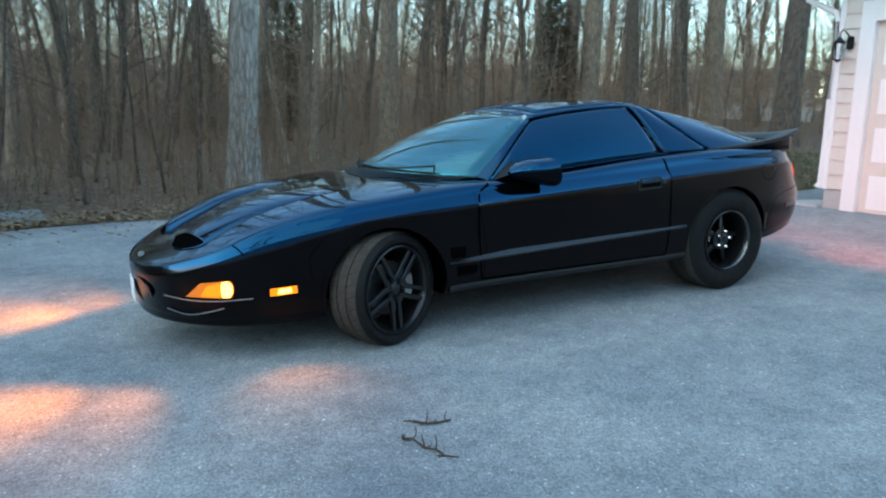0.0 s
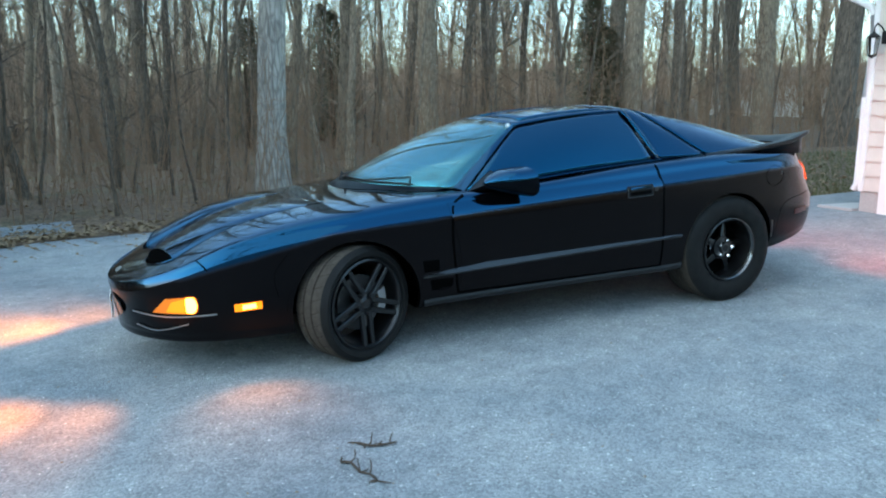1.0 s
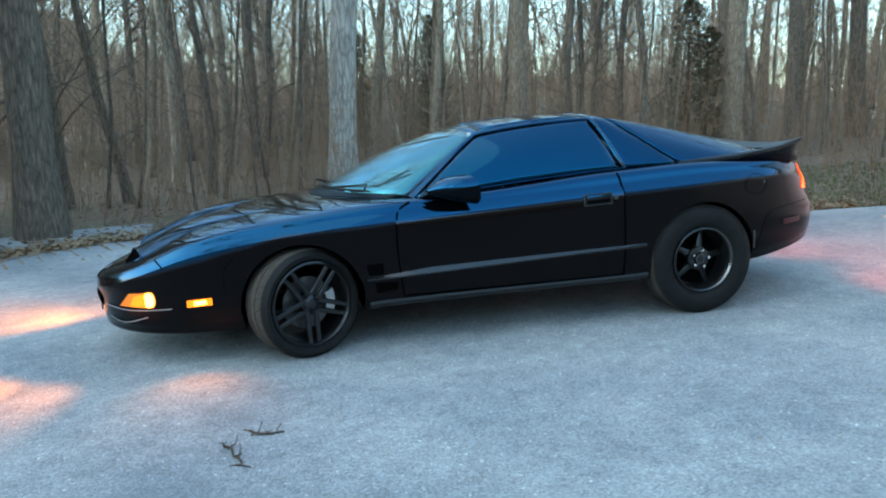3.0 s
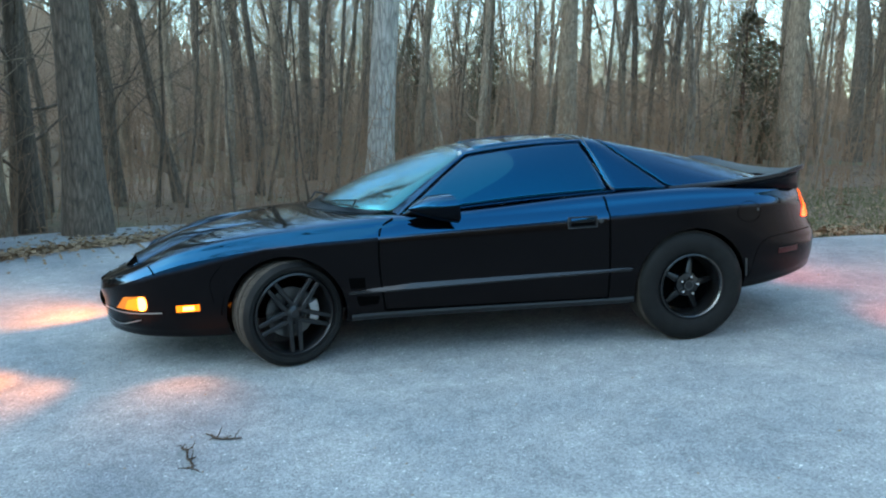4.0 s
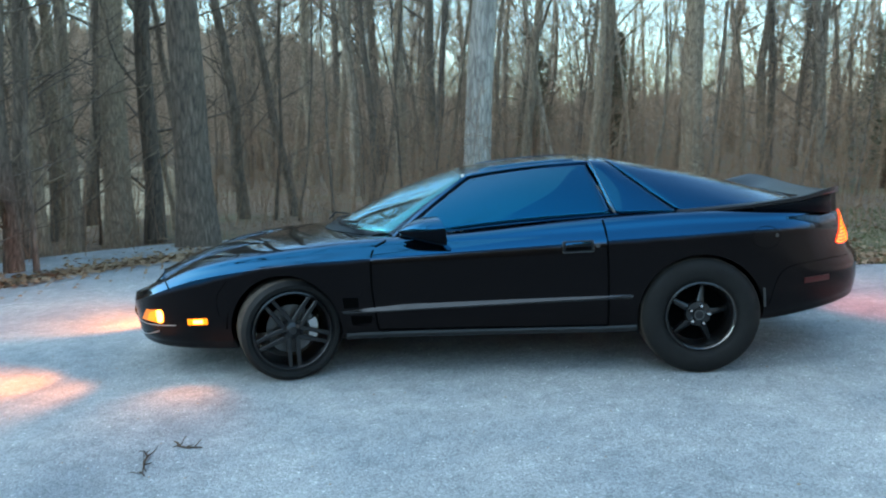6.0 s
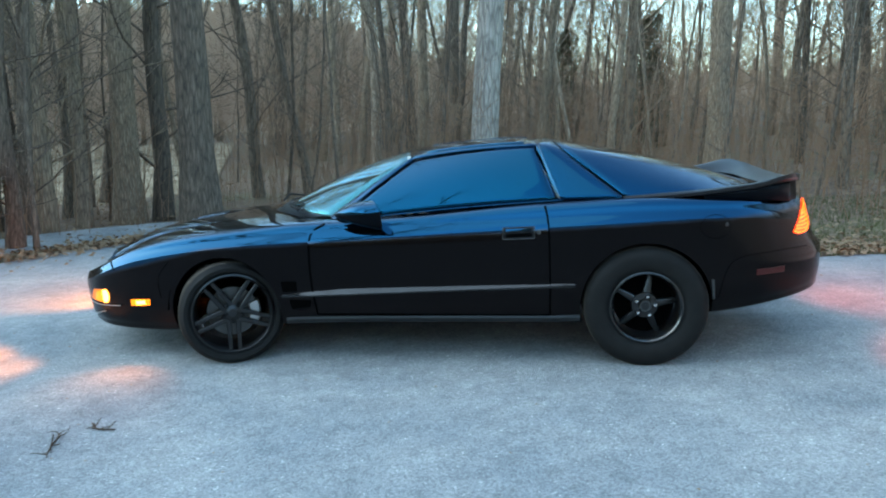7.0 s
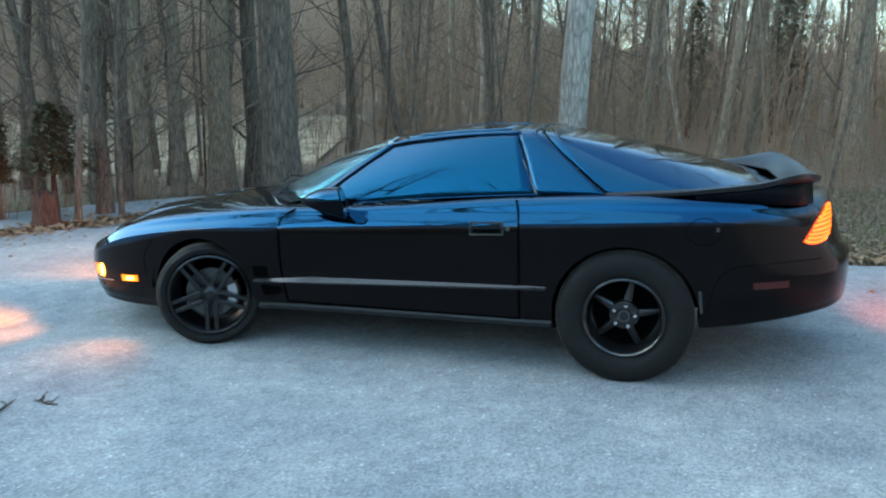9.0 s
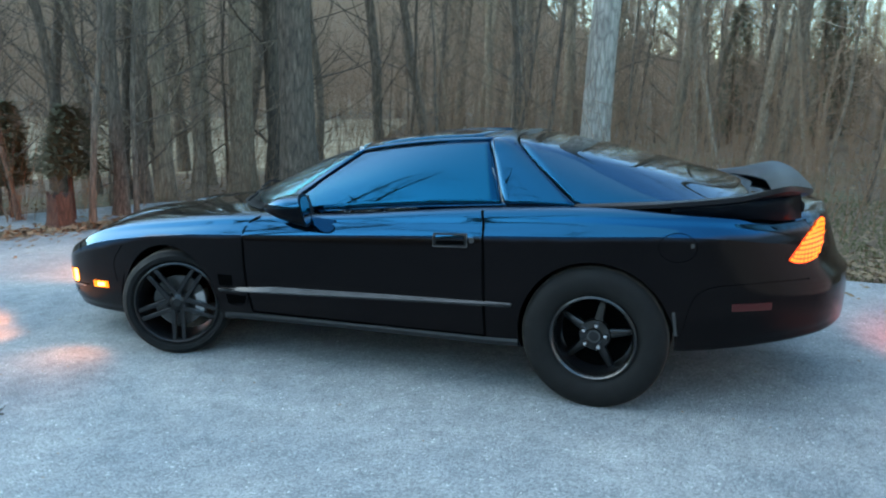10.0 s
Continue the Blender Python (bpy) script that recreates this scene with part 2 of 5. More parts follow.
# ---- mesh helpers ----


def link_mesh(name, verts, faces, mat, parent=None, label="", smooth=True):
    me = bpy.data.meshes.new(name)
    me.from_pydata([tuple(v) for v in verts], [], faces)
    me.materials.append(mat)
    if smooth:
        me.polygons.foreach_set("use_smooth", [True] * len(me.polygons))
    ob = new(name, me)
    ob.parent = parent
    return tagged(ob, label)


def part(name, bm, mat, parent, label="", smooth=True):
    bmesh.ops.recalc_face_normals(bm, faces=bm.faces)
    me = bpy.data.meshes.new(name)
    bm.to_mesh(me)
    bm.free()
    me.materials.append(mat)
    if smooth:
        me.polygons.foreach_set("use_smooth", [True] * len(me.polygons))
        me.set_sharp_from_angle(angle=radians(38))
    ob = new(name, me)
    ob.parent = parent
    return tagged(ob, label)


def thing(name, label, category, group="", m=None):
    ob = new(name)
    ob.empty_display_size = 0.1
    if m is not None:
        ob.matrix_world = m
    return tagged(ob, label, category, group)


def box(bm, lo, hi, bevel=0.0, m=None):
    size = [b - a for a, b in zip(lo, hi)]
    mid = [(a + b) / 2 for a, b in zip(lo, hi)]
    mat = Matrix.Translation(mid) @ Matrix.Diagonal((*size, 1))
    made = bmesh.ops.create_cube(bm, size=1.0, matrix=(m @ mat) if m is not None else mat)
    if bevel:
        edges = list({e for v in made["verts"] for e in v.link_edges})
        bmesh.ops.bevel(bm, geom=edges, offset=bevel, segments=2, affect="EDGES")


def grid(bm, rows, close_u=False):
    """Quads over rows of points."""
    vs = [[bm.verts.new(p) for p in row] for row in rows]
    for a, b in zip(vs, vs[1:]):
        n = len(a)
        for i in range(n if close_u else n - 1):
            j = (i + 1) % n
            try:
                bm.faces.new((a[i], a[j], b[j], b[i]))
            except ValueError:
                pass
    return vs


def lathe(bm, profile, steps=48):
    """Turn (radius, depth) pairs round the local y axis."""
    rows = []
    for r, d in profile:
        rows.append([(r * math.cos(2 * math.pi * i / steps), d, r * math.sin(2 * math.pi * i / steps)) for i in range(steps)])
    return grid(bm, rows, True)


def sweep(bm, path, radius, sides=8, flat=1.0):
    """A rounded bar along a path of points; flat squeezes it upright."""
    path = [Vector(p) for p in path]
    radii = radius if isinstance(radius, (list, tuple)) else [radius] * len(path)
    rows = []
    for i, p in enumerate(path):
        d = (path[min(i + 1, len(path) - 1)] - path[max(i - 1, 0)]).normalized()
        side = d.cross(Vector((0, 0, 1)))
        side = side.normalized() if side.length > 1e-4 else Vector((1, 0, 0))
        up = side.cross(d)
        rows.append([p + radii[i] * (math.cos(a) * side + flat * math.sin(a) * up) for a in (2 * math.pi * k / sides for k in range(sides))])
    vs = grid(bm, rows, True)
    for end in (vs[0], vs[-1]):
        bm.faces.new(end)
    return vs


def spline(points, per=8):
    """Catmull-Rom through points of any dimension."""
    p = np.array(points, float)
    p = np.vstack([2 * p[0] - p[1], p, 2 * p[-1] - p[-2]])
    out = []
    for i in range(1, len(p) - 2):
        a, b, c, d = p[i - 1:i + 3]
        for k in range(per):
            t = k / per
            out.append(0.5 * (2 * b + (c - a) * t + (2 * a - 5 * b + 4 * c - d) * t * t + (3 * b - a - 3 * c + d) * t ** 3))
    out.append(p[-2])
    return np.array(out)


def smooth_table(xs, ys):
    """A function through the pairs that does not overshoot (monotone cubic)."""
    xs, ys = np.array(xs, float), np.array(ys, float)
    h, d = np.diff(xs), np.diff(ys) / np.diff(xs)
    m = np.zeros(len(xs))
    for i in range(1, len(xs) - 1):
        if d[i - 1] * d[i] > 0:
            w1, w2 = 2 * h[i] + h[i - 1], h[i] + 2 * h[i - 1]
            m[i] = (w1 + w2) / (w1 / d[i - 1] + w2 / d[i])
    m[0], m[-1] = d[0], d[-1]

    def f(x):
        x = float(np.clip(x, xs[0], xs[-1]))
        i = int(min(max(np.searchsorted(xs, x) - 1, 0), len(h) - 1))
        t = (x - xs[i]) / h[i]
        return float(ys[i] * (1 + 2 * t) * (1 - t) ** 2 + h[i] * m[i] * t * (1 - t) ** 2 + ys[i + 1] * t * t * (3 - 2 * t) + h[i] * m[i + 1] * t * t * (t - 1))
    return f


def step01(x):
    x = min(max(x, 0.0), 1.0)
    return x * x * (3 - 2 * x)


# ---- the ground ----


def height(x, y):
    """The lie of the land: a gentle fall, levelling off far away."""
    z = RISE * (25 * math.tanh(x / 25))
    z += 0.05 * max(0.0, y - 30) * step01((y - 30) / 40) if x > -12 else 0.0
    return z


EDGE = [(-30, -14), (-12, -6), (-7, -1.5), (-5.6, 0.6), (-4.85, 1.8), (-4.2, 2.9), (-3.5, 3.9), (-2.6, 4.6), (-1.5, 4.85), (0, 4.45), (2, 3.4), (4.1, 2.45), (5.5, 2.6), (7.2, 2.5), (11, 2.5)]
edge_line = [tuple(p) for p in spline(EDGE, 6)]


def make_driveway():
    bm = bmesh.new()
    rim = edge_line + [(11, -10), (2, -9.5), (-6, -9), (-16, -13), (-30, -22)]
    top, low = [], []
    for i, (x, y) in enumerate(rim):
        wob = 0.05 * math.sin(7.3 * i) if 0 < i < len(edge_line) - 1 else 0
        top.append(bm.verts.new((x, y + wob, RISE * x)))
        low.append(bm.verts.new((x, y + wob + 0.03, RISE * x - 0.12)))
    bm.faces.new(top)
    n = len(top)
    for i in range(n):
        bm.faces.new((top[i], low[i], low[(i + 1) % n], top[(i + 1) % n]))
    ob = part("driveway", bm, ASPHALT, None, smooth=False)
    tagged(ob, "pale grey chip-seal asphalt driveway, speckled and worn", "driveway", kind="structure")
    # the lane that curves away behind the verge
    bm = bmesh.new()
    near, far = [], []
    pts = edge_line[6:48]
    for i, (x, y) in enumerate(pts):
        d = Vector((pts[min(i + 1, len(pts) - 1)][0] - pts[max(i - 1, 0)][0], pts[min(i + 1, len(pts) - 1)][1] - pts[max(i - 1, 0)][1])).normalized()
        n = Vector((-d.y, d.x))
        near.append((x + 0.55 * n.x, y + 0.55 * n.y, RISE * x - 0.01))
        far.append((x + 1.75 * n.x, y + 1.75 * n.y, RISE * x - 0.01))
    grid(bm, [near, far])
    ob = part("lane", bm, ASPHALT, None, smooth=False)
    tagged(ob, "narrow grey asphalt lane behind the wooded verge", "road", kind="structure")


def make_land():
    xs = sorted(set([round(v, 2) for v in np.concatenate([np.linspace(-300, -20, 15), np.linspace(-20, 25, 91), np.linspace(25, 300, 15)])]))
    ys = sorted(set([round(v, 2) for v in np.concatenate([np.linspace(-300, -20, 10), np.linspace(-20, 30, 101), np.linspace(30, 300, 28)])]))
    rows = []
    for y in ys:
        row = []
        for x in xs:
            inside = y < np.interp(x, [p[0] for p in edge_line], [p[1] for p in edge_line]) - 0.4
            bumpy = 0.05 * noise.noise((x * 0.6, y * 0.6, 0)) + 0.03 * noise.noise((x * 1.9, y * 1.9, 3))
            z = height(x, y) - 0.045 + (-0.06 if inside and -30 < x < 11 else bumpy * 0.8)
            row.append((x, y, z))
        rows.append(row)
    bm = bmesh.new()
    grid(bm, rows)
    tagged(part("ground", bm, GROUND, None), "brown woodland floor covered with dead leaves", "ground", kind="structure")


make_driveway()
make_land()

# ---- the car ----
car = thing("sports_coupe", "black two-door sports coupe with amber lamps lit, parked on the driveway", "car", m=SLOPE)

PLAN = [(-1.27, 0.0), (-1.255, 0.18), (-1.21, 0.36), (-1.13, 0.52), (-1.015, 0.65), (-0.86, 0.75), (-0.6, 0.825), (-0.2, 0.872), (0.3, 0.893), (1.0, 0.90), (1.6, 0.905), (2.1, 0.915), (2.6, 0.925), (2.95, 0.905), (3.2, 0.855), (3.38, 0.785), (3.52, 0.69), (3.62, 0.575), (3.69, 0.41), (3.735, 0.2), (3.745, 0.0)]
ZB = smooth_table([-1.27, -1.0, -0.6, 0, 0.5, 1.2, 2.0, 2.6, 3.0, 3.4, 3.74], [0.205, 0.195, 0.19, 0.20, 0.245, 0.25, 0.25, 0.28, 0.31, 0.36, 0.405])
ZSD = smooth_table([-1.27, -1.1, -0.9, -0.6, -0.3, 0.0, 0.5, 1.0, 2.0, 2.6, 3.0, 3.4, 3.6, 3.75], [0.475, 0.53, 0.60, 0.69, 0.74, 0.772, 0.815, 0.84, 0.88, 0.905, 0.905, 0.88, 0.85, 0.80])
ZT = smooth_table([-1.27, -1.1, -0.9, -0.6, -0.3, 0.0, 0.5, 1.0, 2.0, 2.6, 3.0, 3.4, 3.6, 3.75], [0.475, 0.54, 0.62, 0.732, 0.795, 0.83, 0.875, 0.895, 0.965, 0.985, 0.975, 0.962, 0.945, 0.915])
ZC = smooth_table([-1.27, -1.1, -0.9, -0.6, -0.3, 0.0, 0.3, 0.6, 2.0, 2.6, 3.0, 3.4, 3.6, 3.75], [0.48, 0.566, 0.668, 0.788, 0.85, 0.88, 0.905, 0.90, 0.97, 1.0, 1.0, 0.995, 0.98, 0.95])
plan = spline(PLAN, 9)


def section(x, w):
    zb, zs, zt, zc = ZB(x), ZSD(x), ZT(x), ZC(x)
    zm = zb + 0.43 * (zs - zb)
    zc0 = min(0.748 + 0.043 * x, zs - 0.035)          # the waist crease
    ctl = [(0.0, zb + 0.02), (0.5, zb + 0.01), (0.89, zb), (0.958, zb + 0.045), (0.984, 0.5 * (zb + zm)), (1.0, zm), (1.0, zc0 - 0.025), (0.996, zc0 + 0.002), (0.962, zs + 0.008), (0.905, zt), (0.62, zt + 0.66 * (zc - zt)), (0.3, zt + 0.93 * (zc - zt)), (0.0, zc)]
    pts = []
    nose, tail = step01((-0.62 - x) / 0.5), step01((x - 3.0) / 0.55)
    for fy, z in spline(ctl, 5):
        dx = nose * (0.13 * max(0.0, 0.45 - z) + 0.12 * max(0.0, z - 0.46))
        dx -= tail * (0.06 * max(0.0, 0.52 - z) + 0.035 * step01((z - 0.645) / 0.05) + 0.30 * max(0.0, z - 0.66))
        pts.append((x + dx, -w * max(fy, 0.0), z))
    return pts


SECT = np.array([section(x, max(w, 0.0)) for x, w in plan])   # station, point, xyz
LOW, HIGH = 12, 49


def side_xyz(x, z):
    """The point of the left flank at x and height z."""
    xs, ys = [], []
    for st in SECT[6:-6]:
        zz = st[LOW:HIGH, 2]
        xs.append(np.interp(z, zz, st[LOW:HIGH, 0]))
        ys.append(np.interp(z, zz, st[LOW:HIGH, 1]))
    return Vector((x, float(np.interp(x, xs, ys)), z))


def top_z(x, y):
    """The height of the hood or deck at a place."""
    xs, zs = [], []
    for st in SECT[1:-1]:
        yy, top = -st[45:, 1], st[45:, 2]
        if abs(y) <= yy[0]:
            zs.append(np.interp(abs(y), yy[::-1], top[::-1]))
            xs.append(np.interp(abs(y), yy[::-1], st[45:, 0][::-1]))
    return float(np.interp(x, xs, zs))


def flank(x, z, out=0.0, s=-1):
    e = 0.01
    p = side_xyz(x, z)
    n = (side_xyz(x + e, z) - side_xyz(x - e, z)).cross(side_xyz(x, z + e) - side_xyz(x, z - e)).normalized()
    if n.y > 0:
        n = -n
    p = p + n * out
    return Vector((p.x, p.y if s < 0 else -p.y, p.z))


def flank_patch(name, edge, mat, s=-1, out=0.004, nu=10, nv=5, parent=None, label="", fold=0.01):
    """A raised panel on the flank; edge(u, v) gives its x and z."""
    bm = bmesh.new()
    rows = []
    for j in range(-1, nv + 2):
        row = []
        for i in range(-1, nu + 2):
            u, v = min(max(i / nu, 0), 1), min(max(j / nv, 0), 1)
            rim = i in (-1, nu + 1) or j in (-1, nv + 1)
            x, z = edge(u, v)
            row.append(flank(x, z, out - fold if rim else out, s))
        rows.append(row)
    grid(bm, rows)
    return part(name, bm, mat, parent or car, label)


def quad_edge(a, b, c, d):
    """Edge function between the corners a, b (below) and d, c (above)."""
    def f(u, v):
        x = (1 - v) * ((1 - u) * a[0] + u * b[0]) + v * ((1 - u) * d[0] + u * c[0])
        z = (1 - v) * ((1 - u) * a[1] + u * b[1]) + v * ((1 - u) * d[1] + u * c[1])
        return x, z
    return f


def seam(points, s=-1, width=0.007, out=0.0015, mat=None, name="panel_gap"):
    """A dark joint along points (x, z) of the flank."""
    pts = spline(points, 5)
    bm = bmesh.new()
    a, b = [], []
    for i, p in enumerate(pts):
        d = pts[min(i + 1, len(pts) - 1)] - pts[max(i - 1, 0)]
        d = d / max(np.hypot(*d), 1e-6)
        n = np.array((-d[1], d[0])) * width / 2
        a.append(flank(p[0] + n[0], p[1] + n[1], out, s))
        b.append(flank(p[0] - n[0], p[1] - n[1], out, s))
    grid(bm, [a, b])
    part(name, bm, mat or GAP, car)


ARCHES = ((0.0, 0.322, 0.360), (2.566, 0.360, 0.378))


def make_shell():
    bm = bmesh.new()
    left = [[tuple(p) for p in st] for st in SECT]
    right = [[(p[0], -p[1], p[2]) for p in st] for st in SECT]
    grid(bm, left)
    grid(bm, right)
    bmesh.ops.remove_doubles(bm, verts=bm.verts, dist=0.0008)
    doomed = []
    for f in bm.faces:
        c = f.calc_center_median()
        for ax, az, r in ARCHES:
            if math.hypot(c.x - ax, c.z - az) < r and abs(c.y) > 0.42 and c.z < az + r:
                doomed.append(f)
    bmesh.ops.delete(bm, geom=doomed, context="FACES")
    rim = [e for e in bm.edges if e.is_boundary]
    for v in {v for e in rim for v in e.verts}:
        for ax, az, r in ARCHES:
            d = math.hypot(v.co.x - ax, v.co.z - az)
            if abs(d - r) < 0.09 and abs(v.co.y) > 0.5 and v.co.z > az - 0.2:
                k = r / d
                v.co.x, v.co.z = ax + (v.co.x - ax) * k, az + (v.co.z - az) * k
    rim = [e for e in bm.edges if e.is_boundary and abs(e.verts[0].co.y) > 0.5]
    lip = bmesh.ops.extrude_edge_only(bm, edges=rim)
    for g in lip["geom"]:
        if isinstance(g, bmesh.types.BMVert):
            g.co.y *= 0.955
            for ax, az, r in ARCHES:
                if abs(math.hypot(g.co.x - ax, g.co.z - az) - r) < 0.05:
                    g.co.z += 0.004
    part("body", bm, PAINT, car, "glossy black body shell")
    for ax, az, r in ARCHES:
        for s in (-1, 1):
            bm = bmesh.new()
            rows = [[(ax + (r + 0.03) * math.cos(a), s * y, az + (r + 0.03) * math.sin(a)) for a in np.linspace(0.05, math.pi - 0.05, 24)] for y in (0.86, 0.7, 0.5)]
            vs = grid(bm, rows)
            bm.faces.new(vs[-1])
            part("wheel_arch_liner", bm, GAP, car)


make_shell()


def lerp(a, b, t):
    return tuple(p + (q - p) * t for p, q in zip(a, b))


def ruled(name, low, high, bulge, mat, nv=10, label="", thick=0.006):
    """A curved sheet between two rows of points, bowed outward."""
    bm = bmesh.new()
    rows = []
    mid = Vector((1.5, 0, 0.7))
    for j in range(nv + 1):
        v = j / nv
        row = []
        for i, (a, b) in enumerate(zip(low, high)):
            p = Vector(lerp(a, b, v))
            u = i / (len(low) - 1)
            d = (p - Vector((p.x, 0, 0.75)))
            n = Vector((-0.25 if p.x < 1.1 else 0.15, d.y, d.z)).normalized()
            row.append(p + n * bulge * math.sin(math.pi * v) * (0.35 + 0.65 * math.sin(math.pi * u)))
        rows.append(row)
    grid(bm, rows)
    ob = part(name, bm, mat, car, label)
    mod = ob.modifiers.new("thickness", "SOLIDIFY")
    mod.thickness, mod.offset = thick, -1
    return ob


def mirror_row(row):
    """A left half row (ending at the middle) made whole."""
    return row + [(x, -y, z) for x, y, z in row[-2::-1]]


def screen_base(y):
    k = abs(y) / 0.70
    return (0.20 + 0.46 * k ** 2.2, y, 0.925 - 0.025 * k * k)


def screen_top(y):
    k = abs(y) / 0.50
    return (1.10 + 0.055 * k * k, y, 1.277 - 0.040 * k ** 2.4)


def roof_rear(y):
    k = abs(y) / 0.535
    return (1.985 - 0.03 * k * k, y, 1.326 - 0.024 * k ** 2.4)


N = 18
screen_low = [screen_base(-0.70 + 1.4 * i / N) for i in range(N + 1)]
screen_high = [screen_top(-0.50 + 1.0 * i / N) for i in range(N + 1)]
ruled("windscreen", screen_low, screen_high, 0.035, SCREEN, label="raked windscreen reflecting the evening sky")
roof_mid = [(1.55, -0.525 + 1.05 * i / N, 1.323 - 0.038 * abs(-1 + 2 * i / N) ** 2.4) for i in range(N + 1)]
roof_back = [roof_rear(-0.535 + 1.07 * i / N) for i in range(N + 1)]


def make_roof():
    rows = []
    for k in np.linspace(0, 1, 13):
        row = []
        for i in range(N + 1):
            a, b, c = (np.array(r[i]) for r in (screen_high, roof_mid, roof_back))
            row.append(tuple((1 - k) * (1 - 2 * k) * a + 4 * k * (1 - k) * b + k * (2 * k - 1) * c))
        rows.append(row)
    bm = bmesh.new()
    grid(bm, rows)
    ob = part("roof", bm, PAINT, car, "black roof with removable panels")
    mod = ob.modifiers.new("thickness", "SOLIDIFY")
    mod.thickness, mod.offset = 0.008, -1
    # two lift-out glass panels beside a centre bar
    for s in (-1, 1):
        bm = bmesh.new()
        prow = []
        for k in np.linspace(0.13, 0.88, 9):
            a = rows[0]
            r = []
            for u in np.linspace(0.11, 0.86, 8):
                fi = (1 - u) * N / 2
                i0 = min(int(fi), N - 1)
                t = fi - i0
                kk = k * 12
                k0 = min(int(kk), 11)
                q = kk - k0
                p = [(1 - q) * ((1 - t) * rows[k0][i0][c] + t * rows[k0][i0 + 1][c]) + q * ((1 - t) * rows[k0 + 1][i0][c] + t * rows[k0 + 1][i0 + 1][c]) for c in range(3)]
                r.append((p[0], p[1] if s < 0 else -p[1], p[2] + 0.006))
            prow.append(r)
        grid(bm, prow)
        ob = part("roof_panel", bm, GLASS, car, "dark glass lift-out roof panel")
        mod = ob.modifiers.new("thickness", "SOLIDIFY")
        mod.thickness, mod.offset = 0.012, -1


make_roof()


def side_low(t):
    x = 0.70 + 1.375 * t
    return (x, -(0.765 + 0.01 * math.sin(math.pi * t)), 0.885 + 0.100 * t + 0.012 * math.sin(math.pi * t))


def side_high(t):
    return (1.165 + 0.78 * t, -(0.505 + 0.065 * t - 0.032 * t * t), 1.228 + 0.127 * t - 0.061 * t * t)


def bowed(p, v, bulge):
    """A point of a screen's upright edge, pushed out as the sheet is."""
    p = Vector(p)
    n = Vector((-0.25 if p.x < 1.1 else 0.15, p.y, p.z - 0.75)).normalized()
    return p + n * bulge * 0.35 * math.sin(math.pi * v)


for s in (-1, 1):
    low = [side_low(i / 16) for i in range(17)]
    high = [side_high(i / 16) for i in range(17)]
    if s > 0:
        low, high = ([(x, -y, z) for x, y, z in r] for r in (low, high))
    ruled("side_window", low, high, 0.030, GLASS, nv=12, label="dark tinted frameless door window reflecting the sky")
    bm = bmesh.new()
    rows = []
    for k in range(13):
        v = k / 12
        p = bowed(lerp(screen_low[0], screen_high[0], v), v, 0.035)
        q = bowed(lerp(side_low(0), side_high(0), v), v, 0.030)
        out = Vector((-0.2, -0.75, 0.6)) * 0.007
        row = [p + Vector((0.012, 0.016, -0.004)), p + out * 0.7, p.lerp(q, 0.5) + out * 1.3, q + out * 0.6, q + Vector((0.006, 0.012, -0.008))]
        rows.append([(r.x, -s * r.y, r.z) for r in row])
    grid(bm, rows)
    part("windscreen_pillar", bm, PAINT, car)
    bm = bmesh.new()
    sweep(bm, [(x, -s * (y - 0.004 - 0.020 * math.sin(math.pi * k / 6)), z) for k, (x, y, z) in enumerate([lerp((2.082, -0.778, 0.985), (1.955, -0.545, 1.305), k / 6) for k in range(7)])], 0.0020, 8)
    part("window_seal", bm, DISC, car)
    bm = bmesh.new()
    sweep(bm, [(x + 0.02, -s * (y - 0.020), z - 0.003) for x, y, z in [side_low(k / 10) for k in range(11)]], 0.0035, 6)
    part("belt_moulding", bm, PAINT, car)

# wrap-round rear hatch glass
h_front = [(2.46, -0.79, 0.99), (2.37, -0.735, 1.06), (2.275, -0.675, 1.135), (2.18, -0.605, 1.21), (2.095, -0.52, 1.283), (2.065, -0.40, 1.308), (2.04, -0.2, 1.319), (2.03, 0.0, 1.322)]
h_rear = [(3.02, -0.77, 0.995), (3.10, -0.745, 1.0), (3.16, -0.68, 1.005), (3.20, -0.6, 1.012), (3.23, -0.5, 1.02), (3.25, -0.38, 1.025), (3.26, -0.2, 1.03), (3.26, 0.0, 1.03)]
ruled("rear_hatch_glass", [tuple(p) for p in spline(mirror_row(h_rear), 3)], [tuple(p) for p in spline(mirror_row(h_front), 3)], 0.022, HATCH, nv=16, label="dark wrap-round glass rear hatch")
hoop_a = [tuple(p) for p in spline(mirror_row([(2.068, -0.768, 0.985), (2.036, -0.716, 1.069), (2.006, -0.661, 1.150), (1.974, -0.601, 1.231), (1.940, -0.540, 1.297), (1.956, -0.4, 1.316), (1.974, -0.2, 1.325), (1.980, 0.0, 1.3275)]), 4)]
hoop_b = [tuple(p) for p in spline(mirror_row([(x - 0.006, y, z - 0.001) for x, y, z in h_front]), 4)]
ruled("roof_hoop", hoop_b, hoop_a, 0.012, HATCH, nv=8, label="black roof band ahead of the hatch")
for s in (-1, 1):
    # the joint between band and hatch, and the upright of the small quarter pane
    bm = bmesh.new()
    sweep(bm, [(x - 0.004, -s * (y - 0.004), z + 0.003) for x, y, z in spline(h_front[:6], 4)], 0.0016, 6)
    part("hatch_seal", bm, GAP, car)
    bm = bmesh.new()
    sweep(bm, [(x, s * y, z) for x, y, z in [(1.985, 0.655, 1.155), (2.03, 0.705, 1.075), (2.075, 0.768, 0.992)]], 0.003, 6)
    part("quarter_pane_bar", bm, DISC, car)

